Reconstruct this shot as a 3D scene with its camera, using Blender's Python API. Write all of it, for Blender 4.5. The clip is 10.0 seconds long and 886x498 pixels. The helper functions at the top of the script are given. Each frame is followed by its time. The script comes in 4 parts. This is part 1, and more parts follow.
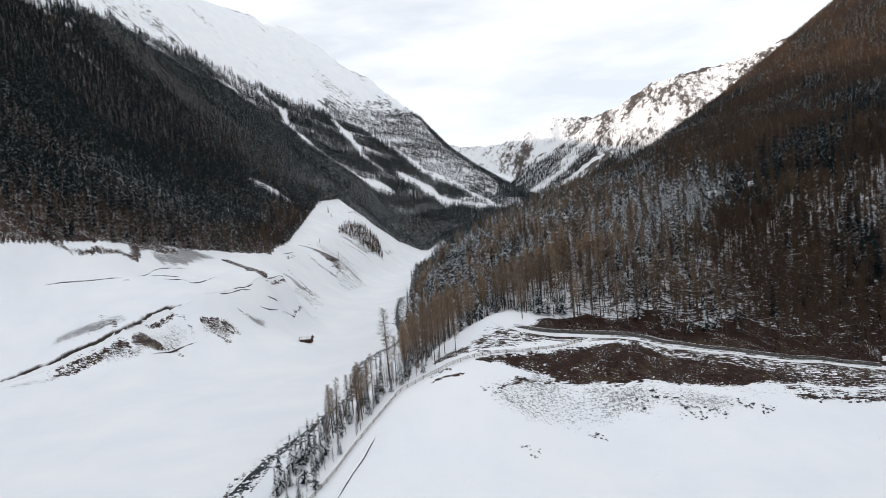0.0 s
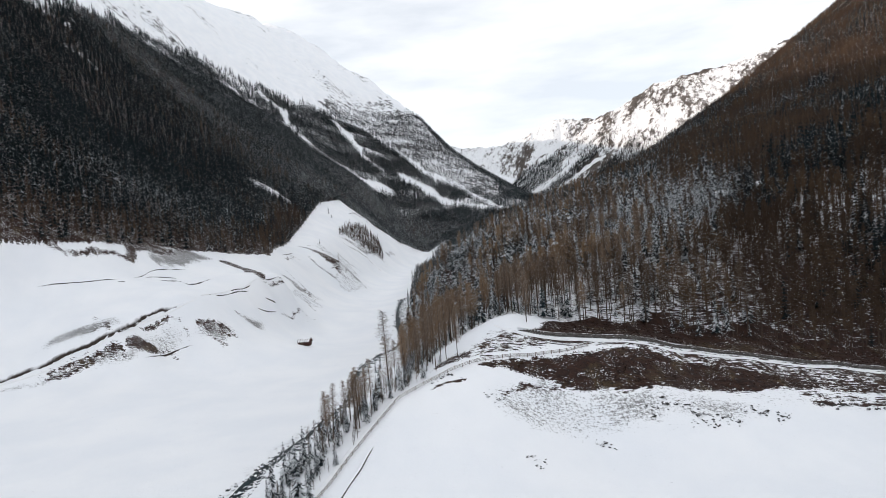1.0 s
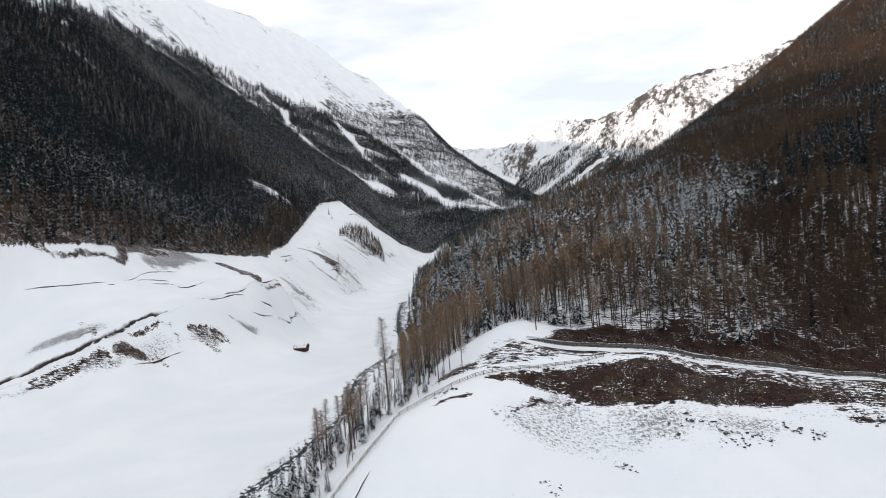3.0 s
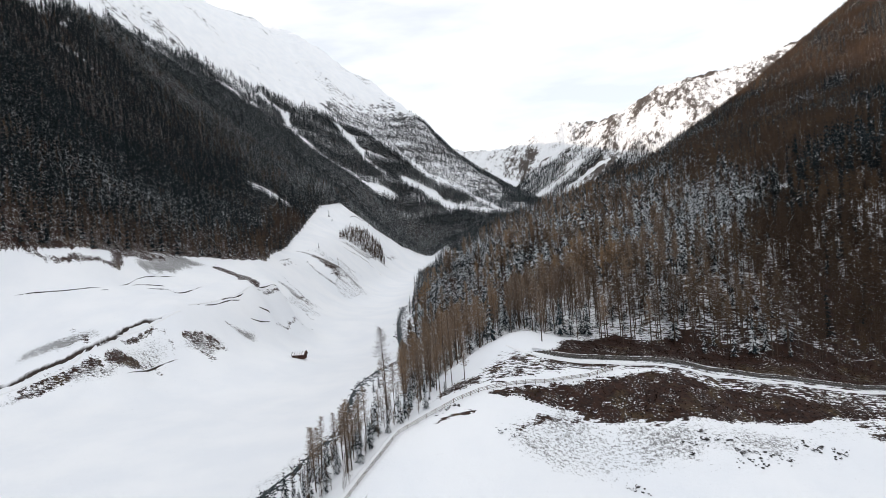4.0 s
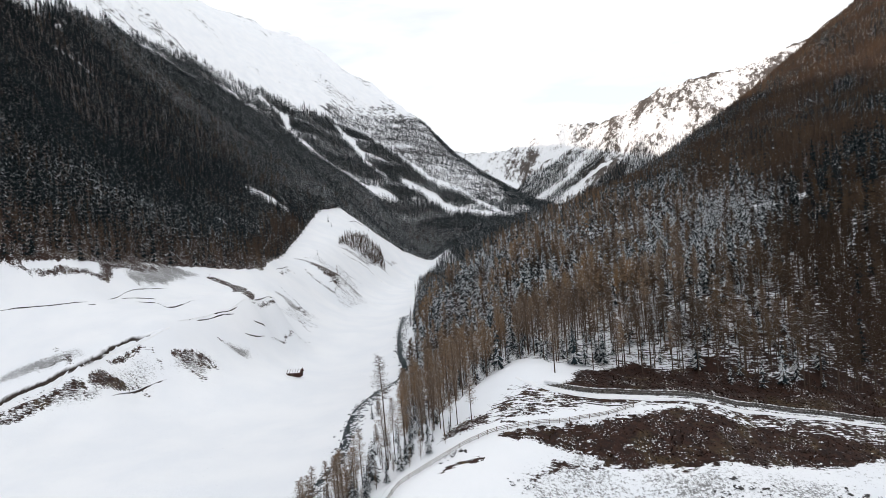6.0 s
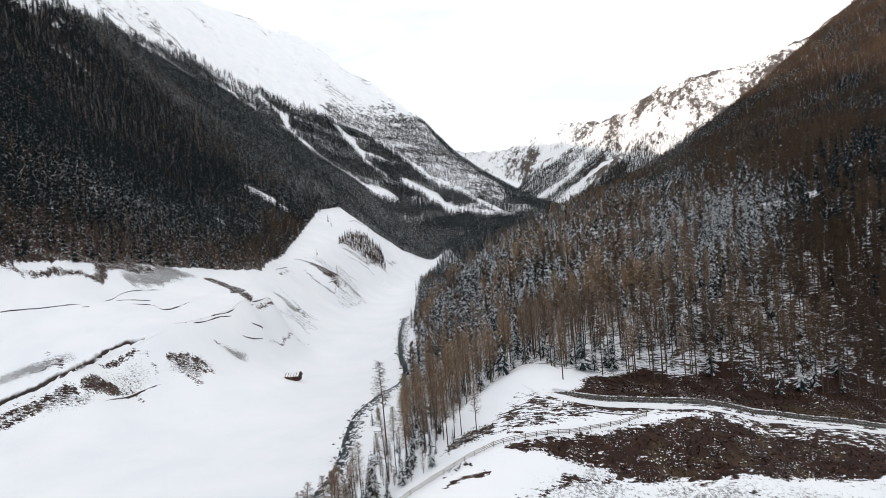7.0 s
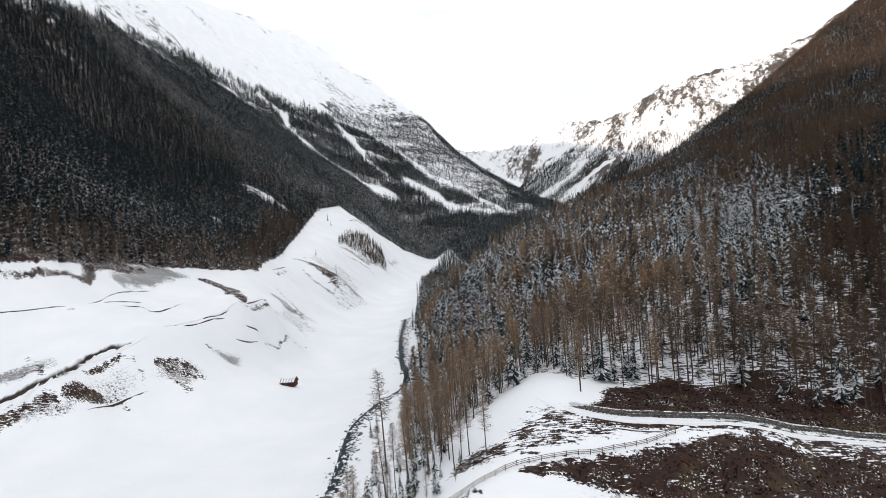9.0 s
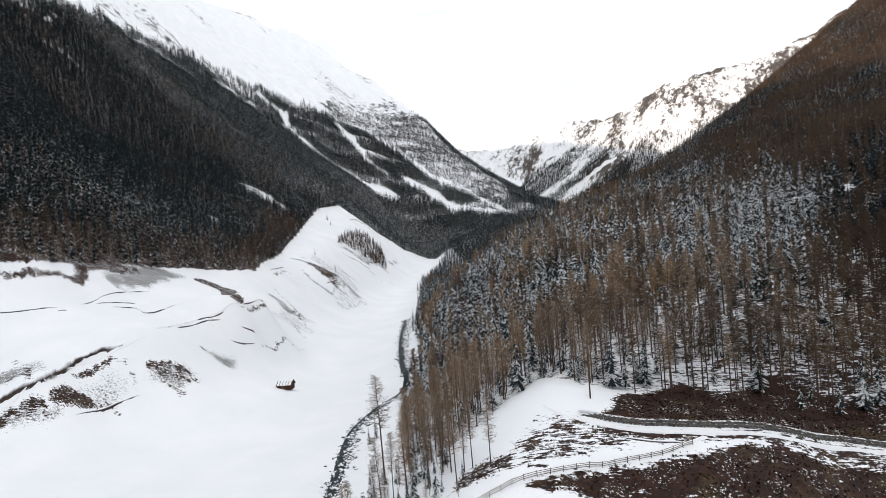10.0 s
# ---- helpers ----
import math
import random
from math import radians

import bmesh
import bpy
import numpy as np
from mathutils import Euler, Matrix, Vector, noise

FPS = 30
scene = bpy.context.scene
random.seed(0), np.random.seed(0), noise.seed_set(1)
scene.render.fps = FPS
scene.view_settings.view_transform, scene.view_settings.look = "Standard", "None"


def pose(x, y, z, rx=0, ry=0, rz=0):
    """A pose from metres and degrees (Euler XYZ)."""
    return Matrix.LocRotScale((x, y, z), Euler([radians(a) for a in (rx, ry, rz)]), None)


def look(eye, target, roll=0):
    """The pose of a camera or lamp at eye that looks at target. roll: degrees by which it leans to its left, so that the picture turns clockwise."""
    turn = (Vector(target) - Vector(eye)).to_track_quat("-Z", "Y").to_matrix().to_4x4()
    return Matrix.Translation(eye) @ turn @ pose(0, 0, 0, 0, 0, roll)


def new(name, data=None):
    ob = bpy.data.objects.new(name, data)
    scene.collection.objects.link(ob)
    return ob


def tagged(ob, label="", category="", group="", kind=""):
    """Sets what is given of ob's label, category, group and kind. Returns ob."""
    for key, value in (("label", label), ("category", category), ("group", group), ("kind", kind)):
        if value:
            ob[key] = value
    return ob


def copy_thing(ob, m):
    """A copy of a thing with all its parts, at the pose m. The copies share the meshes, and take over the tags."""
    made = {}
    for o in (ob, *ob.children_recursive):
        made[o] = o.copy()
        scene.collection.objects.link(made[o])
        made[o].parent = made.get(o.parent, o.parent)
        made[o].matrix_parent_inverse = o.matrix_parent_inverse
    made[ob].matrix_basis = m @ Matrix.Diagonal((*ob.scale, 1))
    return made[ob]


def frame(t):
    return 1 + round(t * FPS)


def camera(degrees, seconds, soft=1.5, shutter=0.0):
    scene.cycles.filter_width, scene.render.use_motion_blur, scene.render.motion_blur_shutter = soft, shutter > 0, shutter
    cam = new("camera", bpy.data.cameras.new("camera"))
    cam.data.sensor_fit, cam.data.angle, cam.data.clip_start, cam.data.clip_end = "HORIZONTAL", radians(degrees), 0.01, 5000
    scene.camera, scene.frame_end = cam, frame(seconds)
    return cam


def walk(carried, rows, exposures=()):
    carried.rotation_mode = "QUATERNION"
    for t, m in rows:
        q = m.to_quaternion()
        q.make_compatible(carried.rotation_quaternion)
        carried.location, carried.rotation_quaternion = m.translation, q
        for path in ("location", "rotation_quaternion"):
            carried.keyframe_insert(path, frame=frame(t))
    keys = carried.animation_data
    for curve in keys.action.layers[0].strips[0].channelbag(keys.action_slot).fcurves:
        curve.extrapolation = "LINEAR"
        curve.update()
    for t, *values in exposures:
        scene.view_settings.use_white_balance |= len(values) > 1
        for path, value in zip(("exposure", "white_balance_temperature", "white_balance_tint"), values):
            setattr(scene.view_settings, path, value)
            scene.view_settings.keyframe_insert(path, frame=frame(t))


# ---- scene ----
cam = camera(68.0, 10.0, soft=0.8)
# seconds, place, turn about x, y and z in degrees
PATH = [
    (0.0, 0.00, -0.00, 72.00, 88.000, 4.600, -0.000),
    (0.5, -0.05, 4.51, 71.64, 88.093, 4.568, 0.056),
    (1.0, -0.13, 8.95, 71.32, 88.145, 4.567, 0.094),
    (1.5, -0.21, 13.27, 71.08, 88.192, 4.578, 0.139),
    (2.0, -0.38, 17.78, 71.03, 88.214, 4.577, 0.167),
    (2.5, -0.58, 22.24, 70.95, 88.230, 4.588, 0.207),
    (4.0, -0.98, 36.56, 72.91, 88.432, 4.492, 0.321),
    (4.5, -1.06, 41.31, 74.68, 88.499, 4.481, 0.327),
    (5.0, -1.29, 45.91, 76.49, 88.543, 4.495, 0.344),
    (5.5, -1.41, 50.52, 78.27, 88.567, 4.498, 0.359),
    (7.0, -2.36, 64.13, 79.75, 88.489, 4.675, 0.401),
    (7.5, -2.71, 68.70, 79.66, 88.487, 4.695, 0.425),
    (8.0, -3.04, 73.45, 79.52, 88.490, 4.721, 0.458),
    (8.5, -3.29, 78.16, 79.25, 88.483, 4.730, 0.475),
    (9.0, -3.60, 82.86, 78.96, 88.481, 4.724, 0.490),
    (9.5, -3.91, 87.85, 78.63, 88.491, 4.718, 0.506),
    (10.0, -3.91, 92.95, 78.40, 88.467, 4.776, 0.539),
]
EXPOSURES = [(0.0, 0.0, 6400, 10), (2.5, 0.05, 6430, 10), (5.5, 0.16, 6500, 10), (10.0, 0.25, 6560, 10)]
walk(cam, [(t, pose(x, y, z, rx, ry, rz)) for t, x, y, z, rx, ry, rz in PATH], EXPOSURES)

# ---- sky and sun: the sun stands low behind the left-hand mountain ----
SUN_AZIMUTH, SUN_HEIGHT = 255.0, 22.0   # degrees clockwise from +y, degrees above the horizon
world = bpy.data.worlds.new("winter_sky")
scene.world = world
world.use_nodes = True
wn, wl = world.node_tree.nodes, world.node_tree.links
wn.clear()
sky = wn.new("ShaderNodeTexSky")
sky.sky_type, sky.sun_disc = "NISHITA", False
sky.sun_elevation, sky.sun_rotation = radians(SUN_HEIGHT), radians(SUN_AZIMUTH)
sky.air_density, sky.dust_density, sky.ozone_density, sky.altitude = 1.0, 1.6, 1.2, 1700
w_co = wn.new("ShaderNodeTexCoord")
w_map = wn.new("ShaderNodeMapping")
w_map.inputs["Scale"].default_value = (1.6, 1.6, 7.0)
w_noise = wn.new("ShaderNodeTexNoise")
w_noise.inputs["Scale"].default_value, w_noise.inputs["Detail"].default_value = 2.2, 6.0
w_ramp = wn.new("ShaderNodeValToRGB")
w_ramp.color_ramp.elements[0].position, w_ramp.color_ramp.elements[0].color = 0.36, (0.66, 0.66, 0.66, 1)
w_ramp.color_ramp.elements[1].position, w_ramp.color_ramp.elements[1].color = 0.62, (1.0, 1.0, 1.0, 1)
w_mix = wn.new("ShaderNodeMixRGB")
w_mix.inputs["Color2"].default_value = (9.45, 9.6, 9.75, 1)
w_bg, w_out = wn.new("ShaderNodeBackground"), wn.new("ShaderNodeOutputWorld")
w_bg.inputs["Strength"].default_value = 0.12
wl.new(w_co.outputs["Generated"], w_map.inputs["Vector"])
wl.new(w_map.outputs["Vector"], w_noise.inputs["Vector"])
wl.new(w_noise.outputs["Fac"], w_ramp.inputs["Fac"])
wl.new(w_ramp.outputs["Color"], w_mix.inputs["Fac"])
wl.new(sky.outputs["Color"], w_mix.inputs["Color1"])
wl.new(w_mix.outputs["Color"], w_bg.inputs["Color"])
wl.new(w_bg.outputs["Background"], w_out.inputs["Surface"])

sun = new("sun", bpy.data.lights.new("sun", "SUN"))
sun.data.energy, sun.data.angle, sun.data.color = 3.0, radians(0.5), (1.0, 0.80, 0.64)
az, el = radians(SUN_AZIMUTH), radians(SUN_HEIGHT)
sun.matrix_world = look((0, 0, 1500), (-math.sin(az) * math.cos(el), -math.cos(az) * math.cos(el), 1500 - math.sin(el)))


# ---- materials ----
class Nodes:
    """Short hand for building a node material."""

    def __init__(self, name):
        self.mat = bpy.data.materials.new(name)
        self.mat.use_nodes = True
        self.n, self.l = self.mat.node_tree.nodes, self.mat.node_tree.links
        self.bsdf = self.n["Principled BSDF"]
        self.geo = self.n.new("ShaderNodeNewGeometry")
        self.co = self.n.new("ShaderNodeTexCoord")

    def put(self, value, socket):
        if isinstance(value, (int, float)):
            socket.default_value = value
        elif isinstance(value, tuple):
            socket.default_value = (*value, 1) if len(socket.default_value) == 4 and len(value) == 3 else value
        else:
            self.l.new(value, socket)

    def noise(self, scale, detail=4.0, rough=0.55, where=None):
        node = self.n.new("ShaderNodeTexNoise")
        self.l.new(where or self.geo.outputs["Position"], node.inputs["Vector"])
        node.inputs["Scale"].default_value, node.inputs["Detail"].default_value, node.inputs["Roughness"].default_value = scale, detail, rough
        return node.outputs["Fac"]

    def attr(self, name):
        node = self.n.new("ShaderNodeAttribute")
        node.attribute_name = name
        return node.outputs["Fac"]

    def math(self, op, a, b=0.0, clamp=False):
        node = self.n.new("ShaderNodeMath")
        node.operation, node.use_clamp = op, clamp
        self.put(a, node.inputs[0])
        self.put(b, node.inputs[1])
        return node.outputs[0]

    def step(self, x, low, high):
        node = self.n.new("ShaderNodeMapRange")
        node.interpolation_type = "SMOOTHSTEP"
        self.put(x, node.inputs["Value"])
        node.inputs["From Min"].default_value, node.inputs["From Max"].default_value = low, high
        return node.outputs["Result"]

    def mix(self, fac, a, b):
        node = self.n.new("ShaderNodeMixRGB")
        self.put(fac, node.inputs["Fac"])
        self.put(a, node.inputs["Color1"])
        self.put(b, node.inputs["Color2"])
        return node.outputs["Color"]

    def up(self):
        node = self.n.new("ShaderNodeSeparateXYZ")
        self.l.new(self.geo.outputs["Normal"], node.inputs[0])
        return node.outputs["Z"]

    def stretched(self, sx, sy, sz, turn=0.0):
        """Coordinates turned about the vertical and then scaled along their own axes."""
        where = self.geo.outputs["Position"]
        for scale, angle in (((1, 1, 1), -turn), ((sx, sy, sz), 0.0)):
            node = self.n.new("ShaderNodeMapping")
            node.inputs["Scale"].default_value, node.inputs["Rotation"].default_value = scale, (0, 0, radians(angle))
            self.l.new(where, node.inputs["Vector"])
            where = node.outputs["Vector"]
        return where

    def bump(self, height, strength, distance):
        node = self.n.new("ShaderNodeBump")
        node.inputs["Strength"].default_value, node.inputs["Distance"].default_value = strength, distance
        self.put(height, node.inputs["Height"])
        self.l.new(node.outputs["Normal"], self.bsdf.inputs["Normal"])

    def done(self, color, rough=0.8, metal=0.0, spec=0.3):
        self.put(color, self.bsdf.inputs["Base Color"])
        self.put(rough, self.bsdf.inputs["Roughness"])
        self.bsdf.inputs["Metallic"].default_value = metal
        self.bsdf.inputs["Specular IOR Level"].default_value = spec
        return self.mat


def make_ground():
    m = Nodes("snowy_ground")
    lain = m.stretched(0.20, 1.0, 1.0, 5)
    fine, mid, big, fleck = m.noise(1.3, 4, 0.65), m.noise(0.22, 4), m.noise(0.03, 4), m.noise(1.5, 3, 0.6, lain)
    snow = m.mix(m.step(big, 0.3, 0.7), (0.775, 0.795, 0.83), (0.83, 0.84, 0.86))
    soil = m.mix(m.step(m.noise(0.5, 6, 0.7), 0.35, 0.65), (0.011, 0.0039, 0.0023), (0.036, 0.0138, 0.0074))
    grass = m.mix(m.step(m.noise(0.9, 5, 0.7), 0.35, 0.65), (0.016, 0.011, 0.007), (0.075, 0.045, 0.02))
    soil = m.mix(m.step(m.noise(0.09, 3), 0.55, 0.66), soil, grass)
    cover = m.math("ADD", m.math("MULTIPLY", fine, 0.5), m.math("ADD", m.math("MULTIPLY", mid, 0.5), m.math("MULTIPLY", fleck, 1.0)))
    cover = m.math("SUBTRACT", cover, 0.5)
    bare = m.step(m.math("ADD", cover, m.math("MULTIPLY", m.attr("soil"), 0.75)), 0.80, 0.93)
    left_over = m.math("MULTIPLY", m.step(m.noise(2.2, 1.5, 0.5, m.stretched(1.0, 0.7, 1.0, 20)), 0.60, 0.68), m.step(m.noise(0.16, 3), 0.48, 0.62))
    bare = m.math("MULTIPLY", bare, m.math("SUBTRACT", 1.0, left_over))
    grit = m.math("ADD", m.math("ADD", m.math("MULTIPLY", m.noise(1.2, 6, 0.8), 0.70), m.math("MULTIPLY", fleck, 0.30)), m.math("MULTIPLY", m.attr("rubble"), 0.17))
    color = m.mix(m.math("MULTIPLY", m.step(grit, 0.61, 0.74), 0.85), snow, (0.085, 0.08, 0.075))
    color = m.mix(bare, color, soil)
    rock_tone = m.mix(m.step(m.noise(0.09, 6, 0.7), 0.35, 0.65), (0.036, 0.038, 0.041), (0.12, 0.115, 0.115))
    crag = m.step(m.math("ADD", m.noise(0.055, 9, 0.76), m.math("MULTIPLY", m.attr("crag"), 0.5)), 0.85, 0.93)
    color = m.mix(crag, color, rock_tone)
    m.bump(m.math("ADD", fine, m.math("MULTIPLY", mid, 2.0)), 0.35, 0.4)
    return m.done(color, 0.75, spec=0.25)


def make_alp():
    m = Nodes("alpine_rock_and_snow")
    fall = m.stretched(0.30, 1.0, 0.6, 66)
    ribs, grain = m.noise(0.045, 9, 0.74, fall), m.noise(0.20, 6, 0.7)
    rock = m.mix(m.step(grain, 0.35, 0.65), (0.035, 0.030, 0.028), (0.13, 0.108, 0.094))
    amount = m.math("ADD", m.math("MULTIPLY", ribs, 0.75), m.math("ADD", m.math("MULTIPLY", grain, 0.25), m.attr("crag")))
    bare = m.step(amount, 0.585, 0.685)
    m.bump(m.math("ADD", ribs, grain), 0.6, 12.0)
    return m.done(m.mix(bare, (0.84, 0.85, 0.87), rock), 0.8, spec=0.2)


def make_foliage(name, dark, light, warm, snow_from, snow_to, snow=(0.80, 0.80, 0.80)):
    m = Nodes(name)
    rnd = m.n.new("ShaderNodeObjectInfo").outputs["Random"]
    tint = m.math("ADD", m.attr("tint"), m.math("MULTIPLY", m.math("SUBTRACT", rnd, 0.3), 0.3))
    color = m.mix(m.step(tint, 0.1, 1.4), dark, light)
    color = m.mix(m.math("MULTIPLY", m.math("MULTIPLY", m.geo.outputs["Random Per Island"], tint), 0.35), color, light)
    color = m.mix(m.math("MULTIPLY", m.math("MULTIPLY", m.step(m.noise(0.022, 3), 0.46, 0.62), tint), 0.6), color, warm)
    lying = m.math("MULTIPLY", m.step(m.math("ABSOLUTE", m.up()), 0.2, 0.7), m.step(m.math("ADD", m.math("ADD", m.math("MULTIPLY", m.noise(0.8, 3, 0.75), 0.7), m.math("MULTIPLY", m.geo.outputs["Random Per Island"], 0.3)), m.math("MULTIPLY", m.math("SUBTRACT", m.attr("frost"), 0.5), 0.5)), snow_from, snow_to))
    color = m.mix(m.math("MULTIPLY", lying, 0.72), color, snow)
    return m.done(color, 0.85, spec=0.15)


def make_plain(name, a, b, scale, rough=0.85, snow=0.0, spec=0.25, metal=0.0):
    m = Nodes(name)
    color = m.mix(m.step(m.noise(scale, 6, 0.7), 0.3, 0.7), a, b)
    if snow:
        lying = m.math("MULTIPLY", m.step(m.up(), 0.35, 0.7), m.step(m.noise(scale * 0.6, 3), 0.62 - snow * 0.5, 0.7 - snow * 0.5))
        color = m.mix(lying, color, (0.82, 0.83, 0.86))
    m.bump(m.noise(scale * 3, 5, 0.7), 0.4, 0.05)
    return m.done(color, rough, metal, spec)


GROUND = make_ground()
ALP = make_alp()
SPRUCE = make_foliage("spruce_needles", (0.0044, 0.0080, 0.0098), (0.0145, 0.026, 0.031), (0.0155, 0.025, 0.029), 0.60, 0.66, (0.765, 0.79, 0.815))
LARCH = make_foliage("larch_twigs", (0.038, 0.0235, 0.0152), (0.225, 0.163, 0.116), (0.265, 0.166, 0.086), 0.65, 0.80)
BARK = make_plain("tree_bark", (0.034, 0.023, 0.017), (0.095, 0.066, 0.048), 3.0)
WOOD = make_plain("weathered_wood", (0.07, 0.05, 0.04), (0.17, 0.13, 0.10), 4.0)
BOARDS = make_plain("brown_boards", (0.034, 0.0165, 0.0125), (0.095, 0.045, 0.033), 2.5)
SNOW = make_plain("lying_snow", (0.76, 0.775, 0.80), (0.83, 0.835, 0.845), 0.6, 0.7)
STONE = make_plain("grey_stone", (0.03, 0.027, 0.025), (0.13, 0.12, 0.11), 1.4, snow=0.3)


# ---- meshes ----
def mesh_np(name, verts, faces, mats, index=None, attrs=(), shade=False):
    """A mesh from arrays of corners and of triangles or quads."""
    me = bpy.data.meshes.new(name)
    verts, faces = np.asarray(verts, np.float32), np.asarray(faces, np.int32)
    k = faces.shape[1]
    me.vertices.add(len(verts))
    me.vertices.foreach_set("co", verts.ravel())
    me.loops.add(faces.size)
    me.loops.foreach_set("vertex_index", faces.ravel())
    me.polygons.add(len(faces))
    me.polygons.foreach_set("loop_start", np.arange(0, faces.size, k, dtype=np.int32))
    for mat in mats:
        me.materials.append(mat)
    if index is not None:
        me.polygons.foreach_set("material_index", np.asarray(index, np.int32))
    me.update(calc_edges=True)
    if shade:
        me.polygons.foreach_set("use_smooth", np.ones(len(faces), bool))
    for key, values in attrs:
        me.attributes.new(key, "FLOAT", "POINT").data.foreach_set("value", np.asarray(values, np.float32))
    return me


def part(name, me, parent, label=""):
    ob = new(name, me)
    ob.parent = parent
    return tagged(ob, label)


def inside(x, y, ring):
    """Which points of the plan lie in a ring of corners."""
    hit = np.zeros(len(x), bool)
    for (ax, ay), (bx, by) in zip(ring, ring[1:] + ring[:1]):
        cross = (ay > y) != (by > y)
        hit ^= cross & (x < (bx - ax) * (y - ay) / (by - ay + 1e-9) + ax)
    return hit


def line_distance(x, y, line):
    """Distance in plan from points to a polyline."""
    best = np.full(np.shape(x), 1e9)
    for a, b in zip(line[:-1], line[1:]):
        a, b = np.array(a[:2], float), np.array(b[:2], float)
        d = b - a
        t = np.clip(((x - a[0]) * d[0] + (y - a[1]) * d[1]) / (d @ d), 0, 1)
        best = np.minimum(best, np.hypot(x - a[0] - t * d[0], y - a[1] - t * d[1]))
    return best


# ---- the valley ----
# breaklines of the valley in plan, metres above the frozen lake bed
LINES = {
    "shore_left": [(-330, 300, 4), (-232, 333, 6), (-212, 345, 8), (-190, 362, 9), (-165, 393, 9), (-136, 405, 8), (-131, 425, 12),
                   (-131, 493, 13), (-119, 588, 8), (-124, 776, 8), (-99, 1072, 5), (-85, 1432, 4)],
    "shore_right": [(-72, 110, 0), (-66, 185, 0), (-61, 222, 0), (-54, 252, 0), (-47, 290, 0), (-49, 366, 0), (-40, 400, 0), (-33, 428, 0), (-35, 470, 0),
                    (-43, 530, 0), (-48, 682, 0), (-50, 800, 0), (-56, 990, 0), (-74, 1400, 1), (-70, 1700, 5)],
    "track_left": [(-250, 335, 7), (-237, 342, 9), (-219, 352, 13), (-190, 377, 28), (-163, 415, 36), (-150, 480, 37), (-136, 544, 43)],
    "terrace": [(-420, 350, 56), (-271, 430, 56), (-234, 460, 56), (-215, 510, 51), (-188, 560, 46), (-178, 570, 48)],
    "forest_foot": [(-500, 330, 130), (-400, 380, 105), (-290, 430, 87), (-247, 490, 78), (-231, 590, 71), (-180, 680, 58),
                    (-197, 830, 67), (-204, 930, 82), (-218, 1080, 108), (-221, 1200, 133), (-194, 1260, 137), (-172, 1400, 108), (-118, 1600, 48), (-64, 1800, 9)],
    "far_bank": [(-130, 816, 40), (-162, 851, 60), (-161, 1016, 68), (-155, 1200, 88), (-146, 1328, 92)],
    "tree_line": [(-760, 500, 560), (-700, 900, 530), (-674, 1150, 518), (-740, 1450, 614), (-774, 1800, 657), (-650, 2100, 574),
                  (-512, 2250, 519), (-370, 2600, 570), (-172, 2950, 580)],
    "left_crest": [(-1300, -900, 900), (-1250, 0, 950), (-1250, 800, 1000), (-1300, 1500, 1200), (-1250, 2200, 1230), (-975, 2800, 1117),
                   (-907, 3300, 1187), (-710, 3686, 1184), (-479, 3500, 964), (-292, 3300, 802), (-121, 3000, 610), (-26, 2800, 460),
                   (100, 2600, 322), (209, 2400, 200), (249, 2250, 134)],
    "spur_foot": [(0, 1650, 40), (120, 1950, 70), (260, 2150, 95)],
    "fence_bank": [(-60, 90, 2), (-45, 140, 3), (-33, 172, 7), (-29, 188, 10), (-21, 205, 18), (-12, 213, 21), (-1, 220, 24), (12, 232, 26),
                   (33, 240, 26), (51, 246, 25.5)],
    "road": [(19, 256, 33), (33, 252, 29), (51, 248, 25.6), (75, 251, 21.8), (90, 253.5, 17.6), (109, 254.5, 13.6), (143, 256, 7.2), (169, 256, 2.5), (280, 250, -4)],
    "stream": [(-63, 190, 0), (-58, 222, 0), (-51, 250, 0), (-43, 288, 0.3), (-45, 340, 0.3), (-43, 372, 0.3), (-29, 428, 0.3), (-31, 470, 0.4), (-39, 530, 0.5)],
    "road_edge": [(19, 249, 31), (51, 243, 24), (75, 246, 20.2), (90, 248.5, 16), (109, 249.5, 12), (143, 251, 6), (169, 251, 1.2)],
    "forest_edge_right": [(25, 268, 35), (38, 272, 32), (58, 270, 26.5), (95, 272, 19), (140, 270, 9), (176, 270, 2), (300, 262, 4)],
    "right_crest": [(-5, 440, 40), (7, 520, 44), (31, 550, 58), (71, 600, 72), (132, 700, 87), (221, 850, 113), (331, 1000, 160), (593, 1300, 288),
                    (817, 1500, 418), (923, 1500, 500), (1030, 1500, 580), (1500, 1600, 860)],
}
